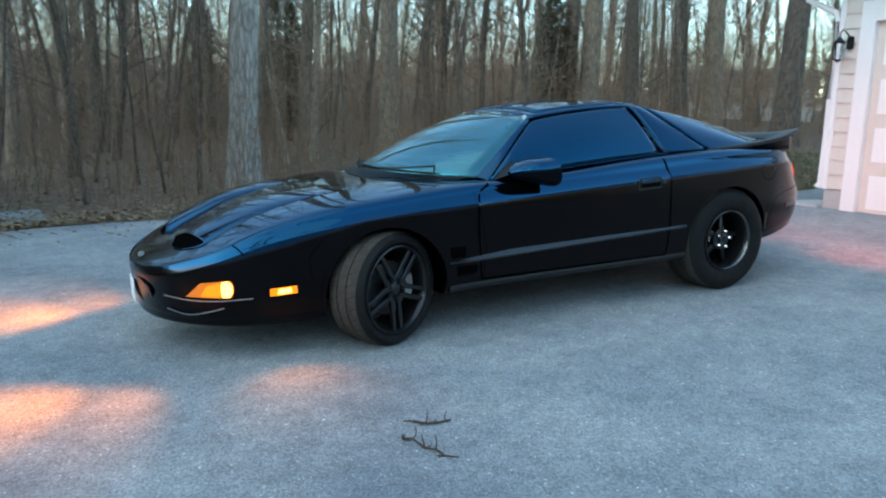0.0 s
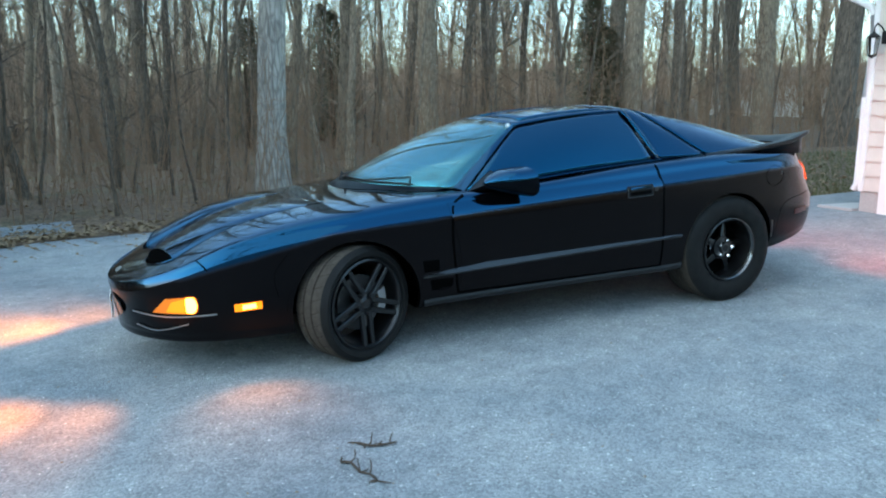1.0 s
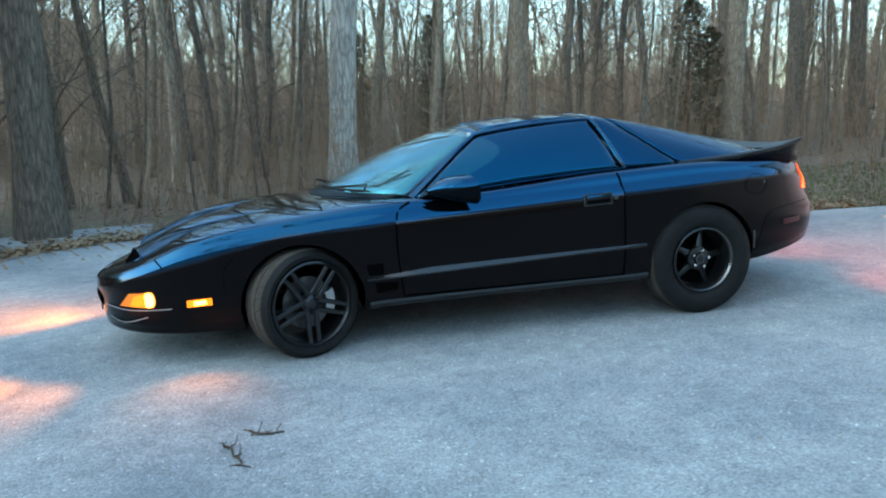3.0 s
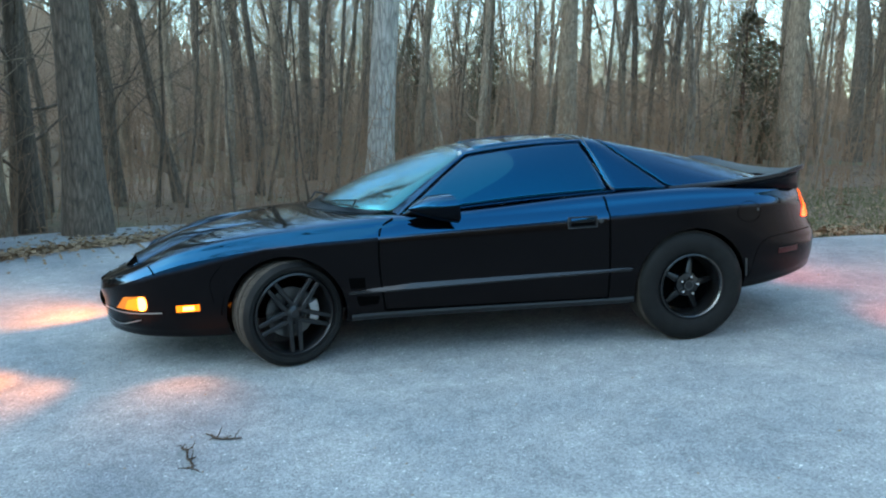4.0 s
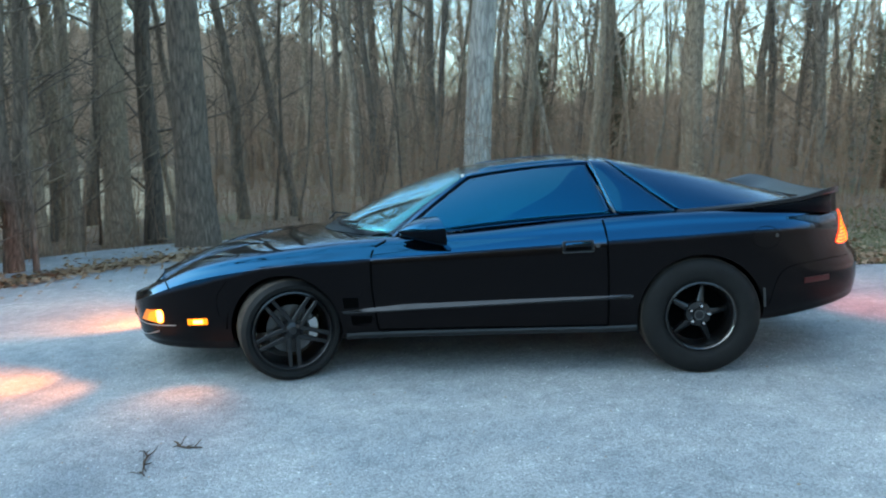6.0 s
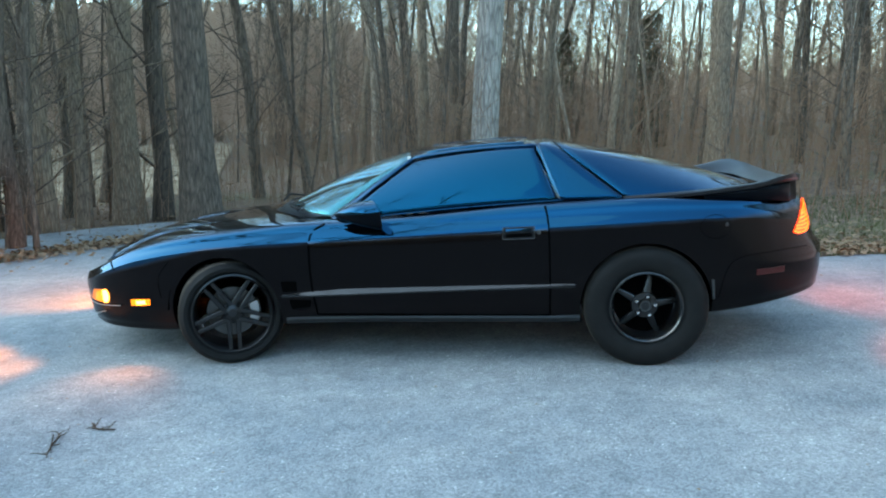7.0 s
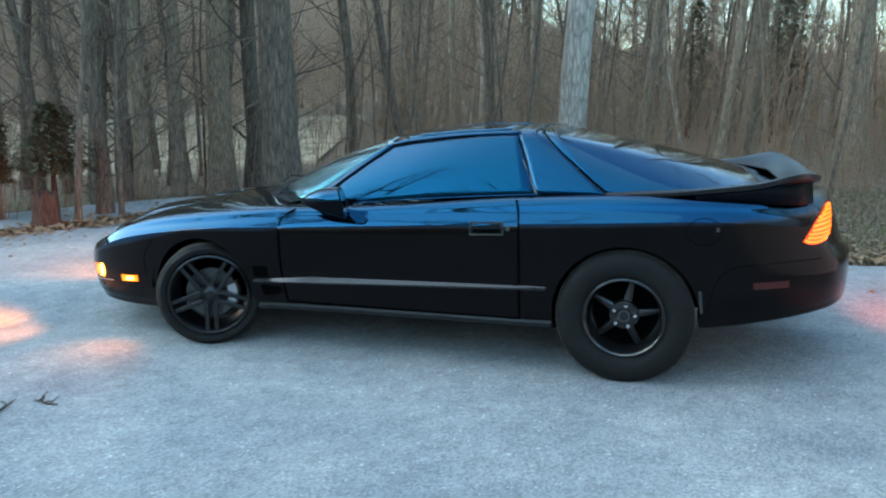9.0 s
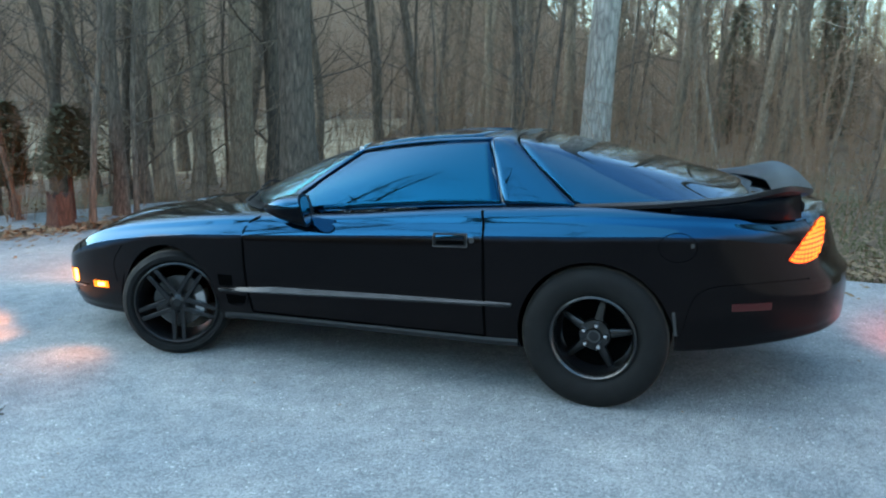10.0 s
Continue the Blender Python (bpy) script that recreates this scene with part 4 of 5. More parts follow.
def make_wheel(m, r, rim, width, style, group):
    """A wheel whose outer face looks along local -y."""
    wheel = new("wheel")
    wheel.parent = car
    wheel.matrix_local = m
    tagged(wheel, "five twin-spoke black front wheel, steered to the side" if style == "twin" else "deep five-spoke black wheel with bright lug nuts on a tall tyre")
    bm = bmesh.new()
    tread = make_tyre(bm, r, rim, width, 3 if style == "twin" else 4)
    tyre = part("tyre", bm, RUBBER, wheel, "black road tyre" if style == "twin" else "tall fat-walled black drag tyre")
    bm = bmesh.new()
    lathe(bm, [(a + 0.0006, b) for a, b in tread], 72)
    part("tread", bm, DUSTY, tyre, "dusty worn tread")
    if style == "twin":
        for k in range(30):
            a = 2 * math.pi * k / 30
            for row_y in (-1, 1):
                bm = bmesh.new()
                rows = []
                for t in np.linspace(0, 1, 4):
                    an = a + row_y * 0.10 * t
                    y = row_y * (0.03 + (width / 2 - 0.035) * t)
                    rows.append([((r + 0.0014) * math.cos(an + e), y, (r + 0.0014) * math.sin(an + e)) for e in (-0.0028, 0.0028)])
                grid(bm, rows)
                part("tread_groove", bm, GAP, tyre)
    h = width / 2
    bm = bmesh.new()
    lathe(bm, [(rim + 0.004, -h + 0.018), (rim + 0.006, -h + 0.006), (rim - 0.004, -h + 0.002), (rim - 0.014, -h + 0.012), (rim - 0.022, -h + 0.05), (rim - 0.03, h - 0.03), (rim, h - 0.02)], 56)
    part("rim", bm, WHEEL, wheel)
    bm = bmesh.new()
    lathe(bm, [(rim - 0.004, -h + 0.0005), (rim - 0.013, -h + 0.010), (rim - 0.018, -h + 0.03)], 56)
    part("rim_lip", bm, WHEEL if style == "twin" else RIM_EDGE, wheel)
    if style == "twin":
        for k in range(5):
            a = -math.pi / 2 + 2 * math.pi * k / 5
            bm = bmesh.new()
            spoke(bm, 0.045, rim - 0.010, 0.030, 0.025, -h + 0.024, -h + 0.010, a, 0.028)
            spoke(bm, 0.045, rim - 0.010, 0.030, 0.025, -h + 0.024, -h + 0.010, a, -0.028)
            part("spoke", bm, WHEEL, wheel)
        bm = bmesh.new()
        lathe(bm, [(0.155, -h + 0.085), (0.155, -h + 0.10)], 48)
        bm2 = lathe(bm, [(0.06, -h + 0.085), (0.155, -h + 0.085)], 48)
        part("brake_disc", bm, DISC, wheel, "bare steel brake disc")
        bm = bmesh.new()
        rows = []
        for a in np.linspace(-0.40, 0.40, 8):
            rows.append([(rr * math.cos(a), d, rr * math.sin(a)) for rr, d in ((0.105, -h + 0.055), (0.112, -h + 0.045), (0.165, -h + 0.045), (0.175, -h + 0.055), (0.175, -h + 0.12), (0.105, -h + 0.12))])
        vs = grid(bm, rows, True)
        bm.faces.new(vs[0])
        bm.faces.new(vs[-1])
        part("brake_caliper", bm, STEEL, wheel, "bare metal brake caliper")
        bm = bmesh.new()
        lathe(bm, [(0.0005, -h + 0.016), (0.026, -h + 0.018), (0.032, -h + 0.024), (0.066, -h + 0.030), (0.070, -h + 0.05)], 32)
        part("hub", bm, WHEEL, wheel)
        nut_r, nut_m = 0.057, TRIM
        nut_d = -h + 0.020
    else:
        for k in range(5):
            a = math.pi / 2 + 2 * math.pi * k / 5 - 0.20
            bm = bmesh.new()
            spoke(bm, 0.035, rim - 0.02, 0.048, 0.028, -h + 0.075, -h + 0.105, a, 0.0, 0.035)
            part("spoke", bm, WHEEL, wheel)
        bm = bmesh.new()
        lathe(bm, [(0.0005, -h + 0.050), (0.034, -h + 0.052), (0.038, -h + 0.062), (0.075, -h + 0.070), (0.080, -h + 0.10)], 32)
        part("hub", bm, WHEEL, wheel)
        bm = bmesh.new()
        lathe(bm, [(0.024, -h + 0.0475), (0.033, -h + 0.0475), (0.034, -h + 0.053)], 24)
        part("hub_ring", bm, DISC, wheel)
        bm = bmesh.new()
        lathe(bm, [(0.05, -h + 0.14), (rim - 0.03, -h + 0.14)], 40)
        part("brake_drum", bm, GAP, wheel)
        nut_r, nut_m = 0.0575, CHROME
        nut_d = -h + 0.050
    for k in range(5):
        a = math.pi / 2 + 2 * math.pi * (k + 0.5) / 5 + (-0.20 - math.pi / 5 if style != "twin" else 0)
        bm = bmesh.new()
        k_nut = 1.0 if style == "twin" else 1.3
        lathe(bm, [(0.0005, -0.014), (0.007 * k_nut, -0.013), (0.0105 * k_nut, -0.006), (0.0105 * k_nut, 0.02)], 6)
        bmesh.ops.translate(bm, verts=bm.verts, vec=(nut_r * math.cos(a), nut_d, nut_r * math.sin(a)))
        part("lug_nut", bm, nut_m, wheel, "", False)
    return wheel


STEER = 24
for s in (-1, 1):
    turn = 0 if s < 0 else 180
    make_wheel(pose(0.0, s * 0.775, 0.325, 0, 0, turn + STEER), 0.325, 0.246, 0.25, "twin", "")
    make_wheel(pose(2.566, s * 0.775, 0.357, 0, 0, turn), 0.357, 0.207, 0.285, "drag", "")
    if s < 0:
        # narrow metallic sliver on the left rear arch's trailing edge
        flank_patch("mud_flap", quad_edge((2.945, 0.40), (2.957, 0.40), (2.945, 0.52), (2.930, 0.52)), DISC, -1, 0.002, 3, 6, label="thin grey metallic sliver along the rear arch edge")
# underside bits
bm = bmesh.new()
sweep(bm, [(0.6, 0.3, 0.2), (2.2, 0.3, 0.19), (2.7, 0.45, 0.22), (3.4, 0.5, 0.25), (3.62, 0.5, 0.27)], 0.035, 10)
part("exhaust_pipe", bm, STEEL, car)
bm = bmesh.new()
sweep(bm, [(2.566, -0.68, 0.357), (2.566, 0.68, 0.357)], 0.04, 10)
part("rear_axle", bm, TRIM, car)

# ---- the woods ----


class Tubes:
    """Tapered branches gathered in plain lists."""

    def __init__(self):
        self.v, self.f = [], []

    def tube(self, pts, r0, r1, sides):
        base, n = len(self.v), len(pts)
        for i, p in enumerate(pts):
            d = (pts[min(i + 1, n - 1)] - pts[max(i - 1, 0)]).normalized()
            a = d.cross(Vector((0.31, 0.95, 0.05))).normalized()
            b = d.cross(a)
            r = r0 + (r1 - r0) * i / (n - 1)
            for k in range(sides):
                t = 2 * math.pi * k / sides
                q = p + r * (math.cos(t) * a + math.sin(t) * b)
                self.v.append((q.x, q.y, q.z))
        for i in range(n - 1):
            for k in range(sides):
                j = (k + 1) % sides
                self.f.append((base + i * sides + k, base + i * sides + j, base + (i + 1) * sides + j, base + (i + 1) * sides + k))


def wander(rng, start, way, length, steps, bend, lift=0.0):
    pts, p, d = [start.copy()], start.copy(), way.normalized()
    for _ in range(steps):
        d = (d + Vector((rng.uniform(-bend, bend), rng.uniform(-bend, bend), rng.uniform(-bend, bend) + lift))).normalized()
        p = p + d * (length / steps)
        pts.append(p.copy())
    return pts


def make_tree(seed, tall, r, bark, low, limbs, label, lean=0.0, name="tree"):
    """A bare tree: trunk mesh and crown mesh under an empty at its foot."""
    rng = random.Random(seed)
    ob = thing(name, label, "tree", "woodland trees")
    t = Tubes()
    trunk = wander(rng, Vector((0, 0, -0.15)), Vector((lean, rng.uniform(-0.02, 0.02), 1)), tall, 16, 0.032 if r > 0.15 else 0.085, 0.02)
    n = len(trunk)
    base = len(t.v)
    t.tube(trunk, r * 1.05, r * 0.12, 10)
    for i in range(10):                     # root flare
        x, y, z = t.v[base + i]
        t.v[base + i] = (x * 1.35, y * 1.35, z)
    link_mesh("trunk", t.v, t.f, bark, ob)
    c = Tubes()
    for k in range(limbs):
        h = low + (0.97 - low) * (k + rng.random()) / limbs
        i = h * (n - 1)
        p = trunk[int(i)].lerp(trunk[min(int(i) + 1, n - 1)], i - int(i))
        a = rng.uniform(0, 2 * math.pi)
        up = rng.uniform(0.25, 0.95)
        ln = tall * rng.uniform(0.10, 0.26) * (1.15 - 0.6 * h) * (1 if r > 0.15 else 0.75)
        br = max(0.006, r * (0.32 if r > 0.15 else 0.17) * (1.1 - h))
        limb = wander(rng, p, Vector((math.cos(a), math.sin(a), up)), ln, 6, 0.22, 0.05)
        c.tube(limb, br, br * 0.25, 4)
        for q in range(5):
            j = rng.randint(1, 5)
            tw = wander(rng, limb[j], (limb[j] - limb[j - 1]) + Vector((rng.uniform(-1, 1), rng.uniform(-1, 1), rng.uniform(-0.3, 0.8))) * (ln / 6), ln * rng.uniform(0.25, 0.55), 4, 0.3, 0.05)
            c.tube(tw, max(0.004, br * 0.35), 0.0022, 3)
            for w in range(1):
                e = rng.randint(1, 4)
                c.tube(wander(rng, tw[e], (tw[e] - tw[e - 1]) + Vector((rng.uniform(-1, 1), rng.uniform(-1, 1), rng.uniform(-0.4, 0.7))) * 0.2, ln * rng.uniform(0.10, 0.22), 2, 0.35), 0.0035, 0.0015, 3)
    link_mesh("crown", c.v, c.f, bark if bark is not PALE_BARK else BARK, ob)
    return ob


def plant(ob, x, y, turn, size, lean=(0, 0)):
    m = pose(x, y, height(x, y) - 0.03, lean[0], lean[1], turn)
    made = copy_thing(ob, m)
    made.scale = (size, size, size)
    return made


rng = random.Random(11)
# the pale trunk by the driveway and the marked trunks round it
pale = make_tree(3, 19, 0.235, PALE_BARK, 0.40, 22, "tall tree with pale grey flaking bark at the drive's edge")
pale.matrix_world = pose(1.06, 7.71, height(1.06, 7.71), 0, -0.3, 20)
big = [make_tree(20 + k, 18 + k, (0.24, 0.29, 0.21, 0.26)[k], (BARK, TAN_BARK, BARK, TAN_BARK)[k], 0.28, 42, "tall bare tree with rough brown bark" if k % 2 == 0 else "tall bare tree with tan furrowed bark") for k in range(4)]
mid = [make_tree(40 + k, 13 + k, (0.10, 0.13, 0.085, 0.115)[k], (BARK, TAN_BARK, BARK, TAN_BARK)[k], 0.05, 46, "slender bare woodland tree") for k in range(4)]
thin = [make_tree(60 + k, 6.5 + k, (0.035, 0.045, 0.03, 0.055)[k], (BARK, BARK, BARK, TAN_BARK)[k], 0.08, 24, "thin bare sapling with fine twigs", name="sapling") for k in range(4)]
birch = [make_tree(80, 13, 0.115, WARM_BARK, 0.30, 24, "slim bare tree with pale flaking bark"), make_tree(81, 8, 0.04, WARM_BARK, 0.25, 16, "thin pale leaning sapling", 0.10, name="sapling")]
# kind, which, x, y, size, lean (degrees towards -y, towards +x)
FIXED = [
    (birch, 0, -2.52, 16.15, 1.3, (0, 0)), (birch, 1, 2.88, 11.7, 1.25, (0, 4)), (birch, 1, 4.8, 11.4, 0.9, (0, 0)),
    (big, 0, -3.2, 5.9, 1.14, (0, 0)), (big, 1, -4.78, 6.6, 0.74, (0, 0)), (mid, 0, -4.3, 6.85, 1.45, (0, -6)),
    (mid, 1, -5.55, 5.55, 1.05, (0, 0)), (mid, 3, -5.2, 5.95, 0.95, (0, -1)), (mid, 0, -4.78, 3.75, 1.0, (0, -6)),
    (thin, 1, -4.62, 3.05, 1.0, (0, 0)), (thin, 2, -4.42, 3.65, 1.2, (0, 3)), (thin, 2, -5.7, 2.9, 1.2, (0, 2)),
    (mid, 2, -6.5, 4.4, 0.9, (0, 2)), (mid, 3, -7.6, 6.1, 0.9, (0, 0)), (thin, 3, -5.65, 4.5, 1.0, (0, 6)),
    (mid, 0, -6.5, 5.7, 0.8, (0, -3)), (mid, 2, -6.8, 6.9, 1.1, (0, -4)), (mid, 1, -6.4, 7.8, 0.9, (0, 0)),
    (mid, 2, -8.8, 6.3, 1.2, (0, 0)), (mid, 3, -9.0, 10.2, 1.2, (0, 0)), (mid, 0, -7.3, 10.2, 1.4, (0, 0)),
    (mid, 2, -3.95, 10.5, 1.3, (0, 0)), (mid, 0, -2.85, 10.55, 1.0, (0, 5)), (big, 2, -0.5, 18.6, 0.9, (0, 0)),
    (mid, 1, -1.35, 17.1, 1.25, (0, 0)), (mid, 3, 3.55, 12.0, 0.8, (0, 3)), (mid, 3, 2.0, 11.0, 0.9, (0, 0)),
    (mid, 1, 4.2, 14.9, 1.4, (0, 0)), (big, 3, 6.5, 14.45, 1.02, (0, 0)), (mid, 0, 6.7, 16.9, 1.1, (0, 0)),
    (mid, 2, 10.0, 15.7, 1.3, (0, 4)), (mid, 0, 9.9, 19.0, 1.4, (0, -2)), (big, 1, 11.8, 12.8, 0.98, (0, 0)),
    (big, 3, 15.0, 18.4, 1.15, (0, 0)), (big, 2, 20.2, 17.9, 1.4, (0, 5)), (big, 1, 18.7, 14.9, 1.15, (0, 1)),
    (big, 0, 16.2, 16.2, 0.95, (0, 0)), (big, 0, 15.8, 9.5, 1.35, (0, 4)), (thin, 0, -0.4, 9.2, 0.8, (0, -2)),
    (thin, 2, -1.05, 10.2, 1.2, (0, -6)), (thin, 1, -1.3, 7.1, 0.7, (0, 0)), (thin, 3, 2.5, 10.8, 0.8, (0, 5)),
]
taken = [(1.06, 7.71)]
used = set()
for kind, k, x, y, size, lean in FIXED:
    taken.append((x, y))
    key = (id(kind), k)
    if key not in used:
        used.add(key)
        kind[k].matrix_world = pose(x, y, height(x, y) - 0.03, *lean, rng.uniform(0, 360)) @ Matrix.Scale(size, 4)
    else:
        plant(kind[k], x, y, rng.uniform(0, 360), size, lean)


def clear(x, y, gap):
    return all((x - a) ** 2 + (y - b) ** 2 > gap * gap for a, b in taken)


def scatter(kinds, count, near, far, gap, spread):
    made, tries = 0, 0
    while made < count and tries < 6000:
        tries += 1
        a = radians(rng.uniform(-66, 70))
        d = math.sqrt(rng.uniform(near * near, far * far))
        x, y = 0.8 + d * math.sin(a), -5 + d * math.cos(a)
        ey = float(np.interp(x, [p[0] for p in edge_line], [p[1] for p in edge_line]))
        if a < radians(-20) and 15 < d < 58:             # the open field
            continue
        if y < max(ey + (1.2 if x > -1 else 1.9), 3.4) or (x > 4.0 and y < 5.0 + 0.3 * (x - 4)) or not clear(x, y, gap):
            continue
        taken.append((x, y))
        k = rng.choice(kinds)
        s = rng.uniform(*spread)
        key = id(k)
        if key not in used and k.name.split(".")[0] in ("tree", "sapling") and k.matrix_world.translation.length < 1e-6:
            used.add(key)
            k.matrix_world = pose(x, y, height(x, y) - 0.03, rng.uniform(-2, 2), rng.uniform(-2, 2), rng.uniform(0, 360)) @ Matrix.Scale(s, 4)
        else:
            plant(k, x, y, rng.uniform(0, 360), s, (rng.uniform(-2.5, 2.5), rng.uniform(-2.5, 2.5)))
        made += 1


# the belt of slim trunks beyond the lane
for _ in range(34):
    a, d = radians(rng.uniform(-52, -19)), rng.uniform(11.0, 17.5)
    x, y = 0.8 + d * math.sin(a), -5 + d * math.cos(a)
    ey = float(np.interp(x, [p[0] for p in edge_line], [p[1] for p in edge_line]))
    if y > ey + 2.0 and clear(x, y, 0.45):
        taken.append((x, y))
        plant(rng.choice((mid[0], mid[2], thin[1], thin[2], thin[3])), x, y, rng.uniform(0, 360), rng.uniform(0.7, 1.1), (rng.uniform(-4, 4), rng.uniform(-5, 5)))
scatter(thin, 75, 12, 32, 0.6, (0.6, 1.3))
scatter(mid, 70, 16, 50, 1.0, (0.7, 1.3))
scatter(big, 52, 19, 75, 1.4, (0.6, 1.2))
scatter(mid, 90, 40, 95, 1.4, (0.9, 1.5))
# trees behind the camera, mirrored in the glass and paint
for k in range(26):
    x = -50 + 104 * k / 25 + rng.uniform(-1, 1)
    y = -38 - rng.uniform(0, 14)
    plant(rng.choice(big), x, y, rng.uniform(0, 360), rng.uniform(0.6, 0.85))

plant(big[3], -9.5, -11.0, 40, 1.15)
plant(big[1], -3.5, -13.0, 140, 1.0)
plant(big[2], -7.5, -10.6, 80, 1.1)


def make_brush():
    """Tangled brown undergrowth beyond the drive's edge."""
    t = Tubes()
    r2 = random.Random(5)
    for _ in range(4600):
        a = radians(r2.uniform(-66, 70))
        d = 10 + 32 * r2.random() ** 1.5
        x, y = 0.8 + d * math.sin(a), -5 + d * math.cos(a)
        ey = float(np.interp(x, [p[0] for p in edge_line], [p[1] for p in edge_line]))
        if a < radians(-20) and d > 13.5 and r2.random() < 0.55:
            continue
        if y < ey + (0.7 if x > -1 else 2.0) or (x > 4.5 and y < 4.6 + 0.2 * (x - 4)):
            continue
        ln = r2.uniform(0.4, 2.2) * (1 + 0.02 * d)
        way = Vector((r2.uniform(-0.3, 0.3), r2.uniform(-0.3, 0.3), 1))
        p = wander(r2, Vector((x, y, height(x, y) - 0.05)), way, ln, 3, 0.14)
        w = 0.0025 + 0.00012 * d
        t.tube(p, w * 1.6, w * 0.6, 3)
        for _ in range(2):
            q = p[r2.randint(1, 3)]
            t.tube(wander(r2, q, Vector((r2.uniform(-1, 1), r2.uniform(-1, 1), r2.uniform(0, 0.8))), ln * 0.4, 2, 0.3), w, w * 0.5, 3)
    ob = link_mesh("undergrowth", t.v, t.f, TWIG)
    tagged(ob, "tangled brown leafless undergrowth among the trees", "undergrowth", kind="stuff")


def make_leaves():
    """Dead leaves along the drive's edge and on the woodland floor."""
    r2 = random.Random(8)
    v, f = [], []
    for _ in range(9000):
        if r2.random() < 0.42:
            x, y = edge_line[r2.randint(18, len(edge_line) - 8)]
            x, y = x + r2.uniform(-0.4, 0.4), y + abs(r2.gauss(0, 0.5)) + 0.02
        else:
            x, y = r2.uniform(-12, 14), r2.uniform(3, 16)
            if y < np.interp(x, [p[0] for p in edge_line], [p[1] for p in edge_line]) + 0.1:
                continue
        s, a = r2.uniform(0.02, 0.06), r2.uniform(0, 6.28)
        z = height(x, y) + r2.uniform(0.0, 0.03)
        ca, sa = s * math.cos(a), s * math.sin(a)
        b = len(v)
        tip = r2.uniform(0, 0.04)
        v += [(x - ca, y - sa, z), (x + sa * 0.6, y - ca * 0.6, z + tip), (x + ca, y + sa, z + tip * 0.5), (x - sa * 0.6, y + ca * 0.6, z + r2.uniform(0, 0.03))]
        f += [(b, b + 1, b + 2), (b, b + 2, b + 3)]
    ob = link_mesh("fallen_leaves", v, f, LEAF, smooth=False)
    tagged(ob, "dry tan fallen leaves along the drive's edge", "leaves", kind="stuff")


def make_grass():
    r2 = random.Random(9)
    v, f = [], []
    for _ in range(16000):
        x = r2.uniform(3.4, 14)
        e = float(np.interp(x, [p[0] for p in edge_line], [p[1] for p in edge_line]))
        y = e + 0.06 + 5.5 * r2.random() ** 1.3
        z, a, h = height(x, y) - 0.03, r2.uniform(0, 6.28), r2.uniform(0.03, 0.10)
        w = 0.006
        b = len(v)
        v += [(x - w * math.cos(a), y - w * math.sin(a), z), (x + w * math.cos(a), y + w * math.sin(a), z), (x + r2.uniform(-0.04, 0.04), y + r2.uniform(-0.04, 0.04), z + h)]
        f.append((b, b + 1, b + 2))
    ob = link_mesh("grass", v, f, GRASS, smooth=False)
    tagged(ob, "short green and straw-coloured grass at the drive's edge", "grass", kind="stuff")


make_brush()
make_leaves()
make_grass()


def make_far_woods():
    """Distant wooded rise behind the trees."""
    bm = bmesh.new()
    rows = [[], [], []]
    r2 = random.Random(4)
    for q in range(1801):
        k = q / 5
        a = radians(-180 + k)
        back = step01((abs(math.degrees(a)) - 95) / 25)
        d = 105 - 35 * back
        x, y = d * math.sin(a), d * math.cos(a)
        top = 7.0 + 1.4 * noise.noise((k * 0.25, 0, 0)) + 0.8 * noise.noise((k * 1.3, 5, 0)) + (10.0 * step01((2 - math.degrees(a)) / 22) - 3.5 * step01((math.degrees(a) - 34) / 10)) * (1 - back) + 13 * back
        top += r2.uniform(-1.6, 0.6)
        for row, z in zip(rows, (-4, top * 0.6, top)):
            row.append((x, y, z + height(x, 30)))
    grid(bm, rows)
    m, nt, b = material("hazed_woods")
    n = node(nt, "ShaderNodeTexNoise", Scale=1.0, Detail=8.0, Roughness=0.7)
    nt.links.new(coords(nt, (1.4, 1.4, 0.12)), n.inputs[0])
    # These light browns carry the haze of distance in the base colour.
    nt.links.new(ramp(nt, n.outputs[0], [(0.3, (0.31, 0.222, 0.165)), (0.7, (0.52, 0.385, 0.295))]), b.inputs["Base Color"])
    b.inputs["Roughness"].default_value = 1.0
    tagged(part("backdrop", bm, m, None), "brown wooded rise in the distance, paled by painted haze", "woods", kind="structure")


make_far_woods()


def make_canopy():
    """The far wood's tangle of bare branches, too fine and many to count."""
    t = Tubes()
    r2 = random.Random(21)
    for _ in range(80000):
        a = radians(r2.uniform(-68, 70))
        d = 30 + 62 * r2.random()
        x, y = 0.8 + d * math.sin(a), -5 + d * math.cos(a)
        if y < 14:
            continue
        rise = r2.random()
        if 3 < math.degrees(a) < 56 and rise > 0.30 and r2.random() < (0.50 if a > 0.5 else 0.36):
            continue
        z = height(x, y) + (1.0 + 14 * rise ** 1.45) * (0.45 + d / 90)
        ln = r2.uniform(1.5, 4.5)
        w = (0.002 + 0.00030 * d) * r2.uniform(0.3, 1.5)
        p = Vector((x, y, z))
        way = Vector((r2.uniform(-0.7, 0.7), r2.uniform(-0.7, 0.7), r2.uniform(0.4, 2.0)))
        pts = wander(r2, p, way, ln, 1, 0.1)
        t.tube(pts, w, w * 0.3, 3)
    ob = link_mesh("branches", t.v, t.f, HAZED_TWIG)
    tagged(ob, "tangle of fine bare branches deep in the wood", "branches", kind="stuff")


make_canopy()


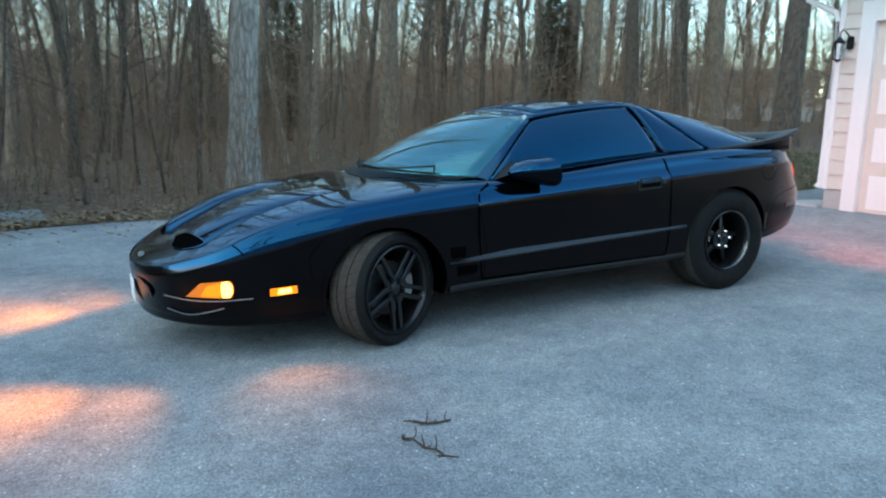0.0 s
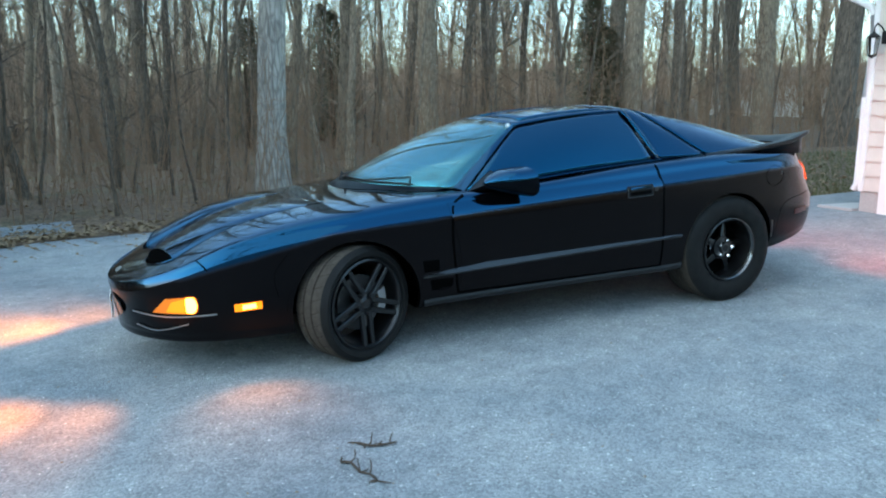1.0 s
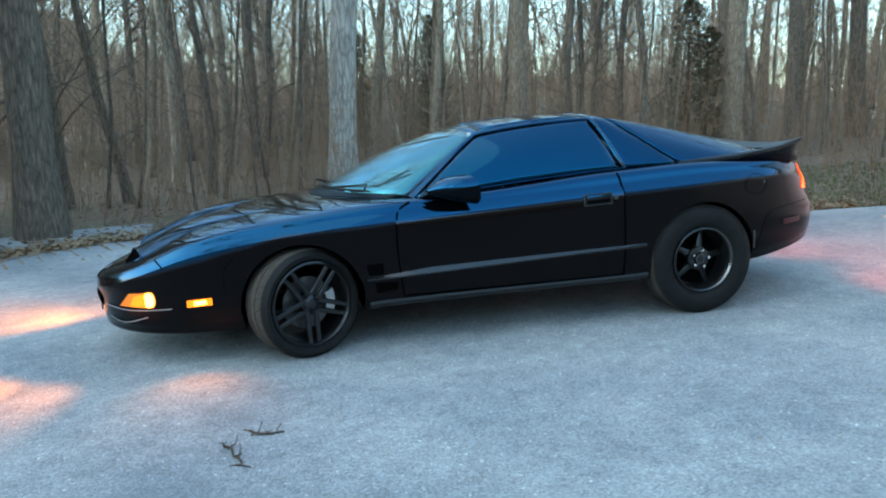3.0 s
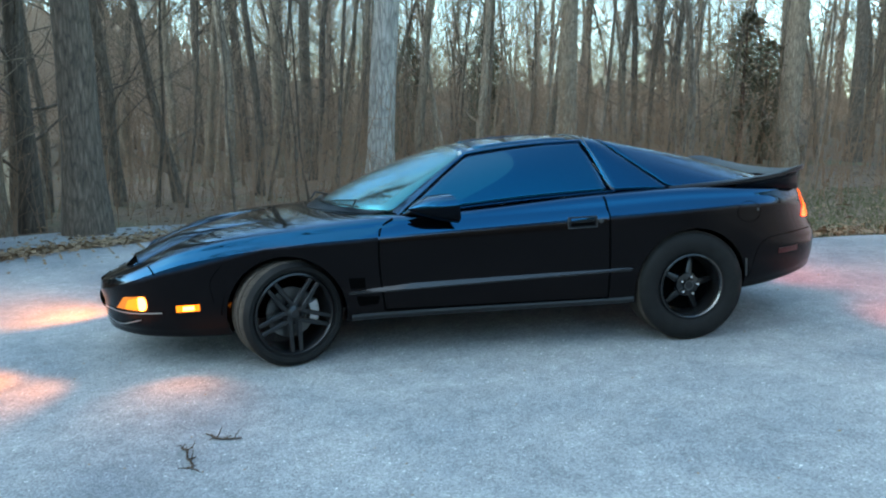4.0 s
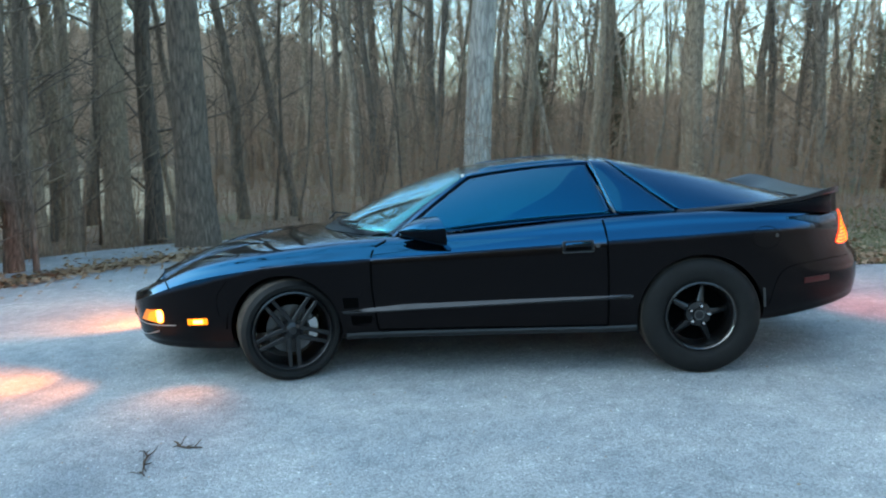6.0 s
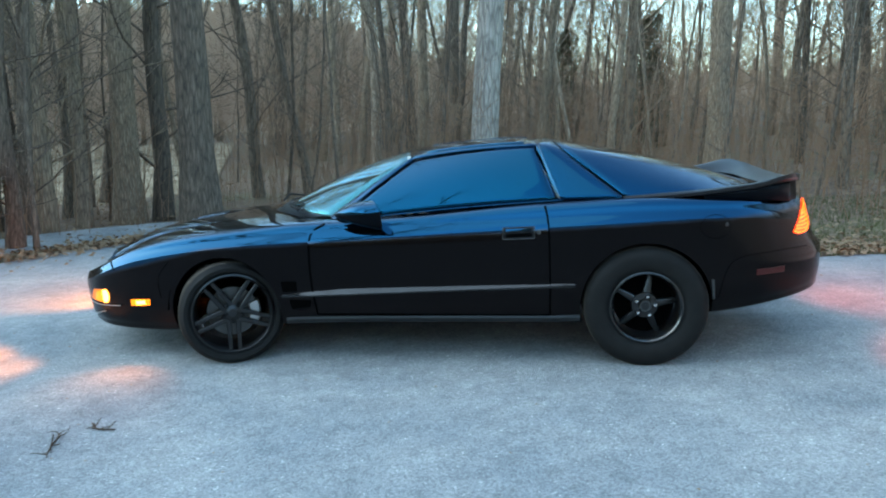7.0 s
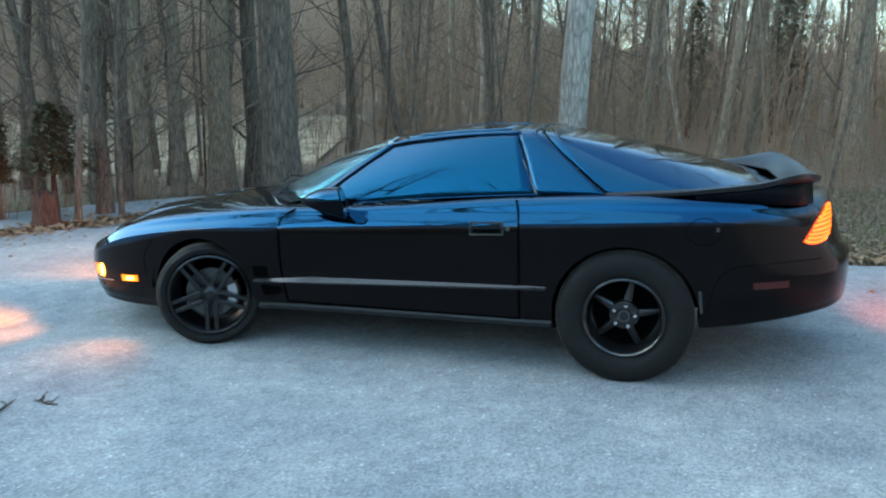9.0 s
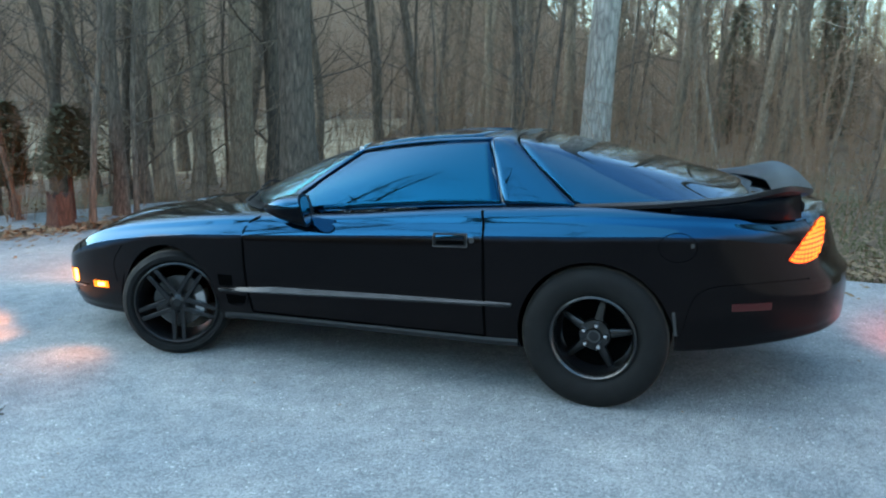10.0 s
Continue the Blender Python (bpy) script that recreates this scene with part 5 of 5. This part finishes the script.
def make_field():
    bm = bmesh.new()
    rows = []
    for j in range(12):
        row = []
        for a in np.linspace(-66, -21, 24):
            d = 15.5 + 0.9 * noise.noise((a * 0.2, 0, 2)) + 46 * j / 11
            x, y = 0.8 + d * math.sin(radians(a)), -5 + d * math.cos(radians(a))
            row.append((x, y, height(x, y) + (0.03 if 0 < j else -0.12) + 0.02 * noise.noise((x * 0.3, y * 0.3, 1))))
        rows.append(row)
    grid(bm, rows)
    m, nt, b = material("dry_field_grass")
    n = node(nt, "ShaderNodeTexNoise", Scale=0.8, Detail=8.0)
    nt.links.new(coords(nt), n.inputs[0])
    nt.links.new(ramp(nt, n.outputs[0], [(0.3, (0.13, 0.095, 0.055)), (0.5, (0.24, 0.18, 0.11)), (0.7, (0.34, 0.265, 0.17))]), b.inputs["Base Color"])
    b.inputs["Roughness"].default_value = 1.0
    tagged(part("field", bm, m, None), "pale dry grass field beyond the trees", "field", kind="structure")


make_field()

# ---- twigs and bits on the drive ----


def make_litter():
    """Stray leaves, grit and bark blown across the asphalt."""
    r2 = random.Random(31)
    v, f = [], []
    for k in range(900):
        if k < 420:
            x, y, s = r2.uniform(-5, 9), r2.uniform(-5, 3.2), r2.uniform(0.004, 0.011)
        else:
            x, y = edge_line[r2.randint(22, 66)]
            back = abs(r2.gauss(0, 0.55))
            x, y, s = x + back * 0.4, y - back, r2.uniform(0.010, 0.035)
        if -0.3 < x < 2.9 and abs(y) < 0.9:
            continue
        a = r2.uniform(0, 6.28)
        z = RISE * x + 0.002
        ca, sa = s * math.cos(a), s * math.sin(a)
        b = len(v)
        v += [(x - ca, y - sa, z), (x + sa * 0.6, y - ca * 0.6, z), (x + ca, y + sa, z), (x - sa * 0.6, y + ca * 0.6, z), (x, y, z + s * r2.uniform(0.3, 0.8))]
        f += [(b, b + 1, b + 4), (b + 1, b + 2, b + 4), (b + 2, b + 3, b + 4), (b + 3, b, b + 4)]
    ob = link_mesh("litter", v, f, LEAF, smooth=False)
    tagged(ob, "stray dry leaves and grit on the asphalt", "litter", kind="stuff")


make_litter()


def make_fallen_twig(points, radius, seed):
    r2 = random.Random(seed)
    t = Tubes()
    pts = [Vector((x, y, RISE * x + 0.005 + 0.008 * (i % 2))) for i, (x, y) in enumerate(points)]
    t.tube(pts, radius, radius * 0.5, 5)
    for p in pts[:-1]:
        for _ in range(2):
            t.tube(wander(r2, p, Vector((r2.uniform(-1, 1), r2.uniform(-1, 1), 0.12)), r2.uniform(0.03, 0.08), 3, 0.5), radius * 0.6, radius * 0.3, 4)
    ob = link_mesh("fallen_twig", t.v, t.f, OLD_TWIG)
    tagged(ob, "broken brown twig lying on the asphalt", "twig", "twigs on the drive")


make_fallen_twig([(-0.32, -1.87), (-0.29, -1.93), (-0.25, -1.93), (-0.20, -1.95), (-0.17, -1.93)], 0.0065, 1)
make_fallen_twig([(-0.43, -2.00), (-0.40, -2.04), (-0.385, -2.12), (-0.36, -2.17), (-0.345, -2.22), (-0.31, -2.27)], 0.006, 2)


def make_cedar(x, y, tall, wide, bare, trunk_r, seed, label):
    """An evergreen of many small drooping sprays round a short trunk."""
    r2 = random.Random(seed)
    ob = thing("cedar", label, "tree", m=pose(x, y, height(x, y) - 0.04))
    t = Tubes()
    t.tube(wander(r2, Vector((0, 0, 0)), Vector((0, 0, 1)), tall * 0.92, 8, 0.03), trunk_r, 0.01, 9)
    link_mesh("trunk", t.v, t.f, RED_BARK, ob)
    v, f = [], []
    for _ in range(int(4600 * tall / 2)):
        h = bare + (tall - bare) * r2.random() ** 1.2
        span = wide * (1 - (h - bare) / (tall - bare)) ** 0.5 * (0.75 + 0.5 * noise.noise((h * 2, x, 0)))
        a = r2.uniform(0, 2 * math.pi)
        d = span * r2.random() ** 0.45 * (0.8 + 0.3 * math.sin(3 * a + seed + h * 2))
        px, py, pz = d * math.cos(a), d * math.sin(a), h + 0.15 * d
        s = r2.uniform(0.05, 0.13)
        dx, dy = math.cos(a + r2.uniform(-0.8, 0.8)) * s, math.sin(a + r2.uniform(-0.8, 0.8)) * s
        dz = r2.uniform(-0.5, 0.7) * s
        b = len(v)
        w = 0.22
        v += [(px, py, pz), (px + 0.5 * dx - w * dy, py + 0.5 * dy + w * dx, pz + 0.5 * dz), (px + dx, py + dy, pz + dz), (px + 0.5 * dx + w * dy, py + 0.5 * dy - w * dx, pz + 0.5 * dz + 0.01)]
        f += [(b, b + 1, b + 2), (b, b + 2, b + 3)]
    tagged(link_mesh("crown", v, f, CEDAR, ob, smooth=False), "dull green evergreen sprays")


make_cedar(-5.1, 3.2, 1.55, 0.62, 0.62, 0.05, 3, "small dark cedar with drooping sprays on the verge")
make_cedar(-5.95, 3.0, 1.6, 0.45, 0.5, 0.045, 7, "slender dark cedar on the verge")


def make_stump():
    """A short reddish stump with a jagged broken top."""
    r2 = random.Random(6)
    rows = []
    for k in range(8):
        h = 0.44 * k / 7
        r = 0.165 * (1 + 0.45 * max(0, 1 - 4 * k / 7)) * (1 - 0.12 * k / 7)
        rows.append([(r * (1 + 0.10 * math.sin(5 * a + k * 0.3)) * math.cos(a), r * (1 + 0.10 * math.sin(5 * a)) * math.sin(a), h + (r2.uniform(-0.05, 0.09) if k == 7 else 0)) for a in np.linspace(0, 2 * math.pi, 21)[:-1]])
    rows.append([(x * 0.75, y * 0.75, z - 0.06) for x, y, z in rows[-1]])
    rows.append([(x * 0.2, y * 0.2, 0.36) for x, y, z in rows[-1]])
    bm = bmesh.new()
    vs = grid(bm, rows, True)
    bm.faces.new(vs[-1])
    ob = part("tree_stump", bm, RED_BARK, None)
    ob.matrix_world = pose(-4.82, 2.75, height(-4.82, 2.75) - 0.04)
    tagged(ob, "short reddish-brown broken tree stump on the verge", "stump")


make_stump()
make_cedar(10.6, 13.0, 4.0, 1.7, 0.2, 0.10, 4, "dense dull green cedar among the bare trees")
make_cedar(13.0, 16.0, 3.6, 1.5, 0.2, 0.09, 5, "dense dull green cedar among the bare trees")
for k, (x, y, tall) in enumerate([(5.4, 20.5, 4.5), (3.0, 23.0, 4.5), (6.6, 27.0, 5.5)]):
    make_cedar(x, y, tall, 0.32 * tall, 0.3, 0.11, 11 + k, "tall dull green cedar deep among the bare trees")

# ---- the house ----


def make_house():
    hx, hy = 6.5, 1.27
    z0 = height(hx, hy) - 0.03
    house = thing("garage", "white clapboard garage with a white door and wall lantern", "house", m=pose(hx, hy, z0))
    bm = bmesh.new()
    box(bm, (0.02, -9.0, -0.3), (8.0, -0.02, 2.58))
    part("wall", bm, SIDING, house, "", False)
    bm = bmesh.new()
    box(bm, (-0.012, -0.25, -0.3), (0.05, 0.012, 0.26), 0.006)
    box(bm, (0.0, -0.02, -0.3), (8.0, 0.012, 0.26), 0.006)
    part("foundation", bm, CONCRETE, house, "pale concrete foundation", False)
    k = 0
    z = 0.27
    while z < 2.40:
        bm = bmesh.new()
        for lo, hi, t in (((-0.028, -0.24), (0.02, -0.028), 0), ((0.01, -0.012), (8.0, 0.028), 1)):
            top, low = z + 0.165, z
            if t == 0:
                pts = [(-0.028, low), (-0.028, low + 0.012), (-0.012, top), (0.02, top), (0.02, low)]
                rows = [[(x, y, zz) for x, zz in pts] for y in (-0.24, -0.028)]
            else:
                pts = [(0.028, low), (0.028, low + 0.012), (0.012, top), (-0.02, top), (-0.02, low)]
                rows = [[(xx, y, zz) for y, zz in pts] for xx in (0.05, 8.0)]
            vs = grid(bm, rows, True)
            bm.faces.new(vs[0])
            bm.faces.new(vs[1])
        part("clapboard", bm, SIDING, house, "", False)
        z += 0.165
        k += 1
    for name, lo, hi in (("corner_board", (-0.036, -0.030, 0.26), (0.012, 0.034, 2.575)), ("door_casing", (-0.05, -0.42, -0.05), (0.03, -0.24, 2.365)), ("door_casing", (-0.05, -3.46, -0.05), (0.03, -3.28, 2.365)), ("door_casing", (-0.05, -3.28, 2.14), (0.03, -0.42, 2.365))):
        bm = bmesh.new()
        box(bm, lo, hi, 0.006)
        part(name, bm, WHITE, house, "", False)
    door = bmesh.new()
    box(door, (0.03, -3.28, 0.0), (0.07, -0.42, 2.14))
    d = part("garage_door", door, WHITE, house, "white panelled garage door", False)
    for r in range(4):
        for c in range(6):
            bm = bmesh.new()
            y = -0.50 - 0.468 * c
            box(bm, (0.018, y - 0.36, 0.07 + 0.53 * r), (0.035, y, 0.47 + 0.53 * r), 0.012)
            part("panel", bm, WHITE, d, "", False)
    bm = bmesh.new()
    box(bm, (-0.26, -9.3, 2.58), (8.4, 0.52, 2.61))
    part("soffit", bm, WHITE, house, "", False)
    bm = bmesh.new()
    box(bm, (-0.29, -9.3, 2.58), (-0.26, 0.55, 2.77), 0.005)
    box(bm, (-0.26, 0.52, 2.58), (8.4, 0.55, 2.77), 0.005)
    part("fascia", bm, WHITE, house, "", False)
    bm = bmesh.new()
    a = [(-0.32, -9.4, 2.77), (-0.32, 0.58, 2.77), (8.5, 0.58, 2.77), (8.5, -9.4, 2.77)]
    b = [(3.0, -5.5, 4.6), (3.0, -3.5, 4.6), (5.0, -3.5, 4.6), (5.0, -5.5, 4.6)]
    vs = grid(bm, [a, b], True)
    bm.faces.new(vs[1])
    bm.faces.new(vs[0])
    part("roof", bm, SHINGLE, house, "grey shingle roof", False)
    # downspout from the gutter to the corner and down it
    bm = bmesh.new()
    sweep(bm, [(-0.02, 0.53, 2.60), (-0.02, 0.49, 2.47), (-0.015, 0.09, 2.27), (-0.01, 0.065, 2.18), (-0.01, 0.065, 1.3), (-0.01, 0.065, 0.34), (-0.03, 0.09, 0.27)], 0.036, 8)
    part("downspout", bm, WHITE, house, "white metal downspout")
    # lantern
    lan = thing("wall_lantern", "black iron carriage lantern fixed to the clapboards", "lantern", m=pose(hx - 0.03, hy - 0.13, z0 + 1.93))
    bm = bmesh.new()
    box(bm, (-0.02, -0.045, -0.07), (0.0, 0.045, 0.07), 0.01)
    part("back_plate", bm, IRON, lan)
    bm = bmesh.new()
    sweep(bm, [(-0.01, 0, 0.03), (-0.06, 0.01, 0.10), (-0.12, 0.02, 0.14), (-0.16, 0.02, 0.10), (-0.165, 0.02, 0.05)], 0.008, 6)
    part("arm", bm, IRON, lan)
    bm = bmesh.new()
    lathe(bm, [(0.012, 0.06), (0.02, 0.04), (0.07, 0.0), (0.066, -0.008)], 6)
    bmesh.ops.rotate(bm, verts=bm.verts, cent=(0, 0, 0), matrix=Matrix.Rotation(math.pi / 2, 3, "X"))
    bmesh.ops.translate(bm, verts=bm.verts, vec=(-0.165, 0.02, 0.0))
    part("cap", bm, IRON, lan)
    for k in range(6):
        bm = bmesh.new()
        a = math.pi / 3 * k
        sweep(bm, [(-0.165 + 0.062 * math.cos(a), 0.02 + 0.062 * math.sin(a), 0.0), (-0.165 + 0.042 * math.cos(a), 0.02 + 0.042 * math.sin(a), -0.20)], 0.005, 5)
        part("rod", bm, IRON, lan)
    bm = bmesh.new()
    lathe(bm, [(0.055, 0.0), (0.037, -0.195)], 6)
    bmesh.ops.rotate(bm, verts=bm.verts, cent=(0, 0, 0), matrix=Matrix.Rotation(math.pi / 2, 3, "X"))
    bmesh.ops.translate(bm, verts=bm.verts, vec=(-0.165, 0.02, 0.0))
    part("lantern_glass", bm, make_glass("clear_glass", (0.9, 0.92, 0.92), 1.0), lan)
    bm = bmesh.new()
    lathe(bm, [(0.0005, -0.23), (0.015, -0.215), (0.044, -0.20), (0.044, -0.19)], 12)
    bmesh.ops.rotate(bm, verts=bm.verts, cent=(0, 0, 0), matrix=Matrix.Rotation(math.pi / 2, 3, "X"))
    bmesh.ops.translate(bm, verts=bm.verts, vec=(-0.165, 0.02, 0.0))
    part("base", bm, IRON, lan)
    # concrete apron at the wall's foot
    bm = bmesh.new()
    box(bm, (hx - 0.1, hy + 0.03, z0 - 0.1), (hx + 3.0, hy + 0.5, z0 + 0.06), 0.01)
    tagged(part("concrete_strip", bm, CONCRETE, None, "", False), "pale concrete strip along the garage's foot", "paving", kind="structure")


make_house()


def make_far_house():
    """A pale house glimpsed between the far trunks."""
    hz = height(50, 43) - 0.3
    house = thing("house", "pale distant house glimpsed between the trees", "house", m=pose(50, 43, hz, 0, 0, -46))
    bm = bmesh.new()
    box(bm, (-6.5, 0, 0), (6.5, 7, 2.9))
    part("wall", bm, SIDING, house, "", False)
    bm = bmesh.new()
    a = [(-7, -0.5, 2.9), (7, -0.5, 2.9), (7, 7.5, 2.9), (-7, 7.5, 2.9)]
    b = [(-7, 3.4, 4.6), (7, 3.4, 4.6), (7, 3.6, 4.6), (-7, 3.6, 4.6)]
    vs = grid(bm, [a, b], True)
    bm.faces.new(vs[0])
    bm.faces.new(vs[1])
    part("roof", bm, SHINGLE, house, "grey shingle roof", False)
    for k in range(4):
        x = -4.6 + 3.0 * k
        bm = bmesh.new()
        box(bm, (x - 0.55, -0.06, 1.0), (x + 0.55, 0.02, 2.4), 0.01)
        win = part("window", bm, WHITE, house, "white framed window", False)
        for c in (-1, 1):
            bm = bmesh.new()
            box(bm, (x - 0.47 if c < 0 else x + 0.03, -0.075, 1.08), (x - 0.03 if c < 0 else x + 0.47, -0.064, 2.32))
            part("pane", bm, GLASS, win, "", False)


make_far_house()
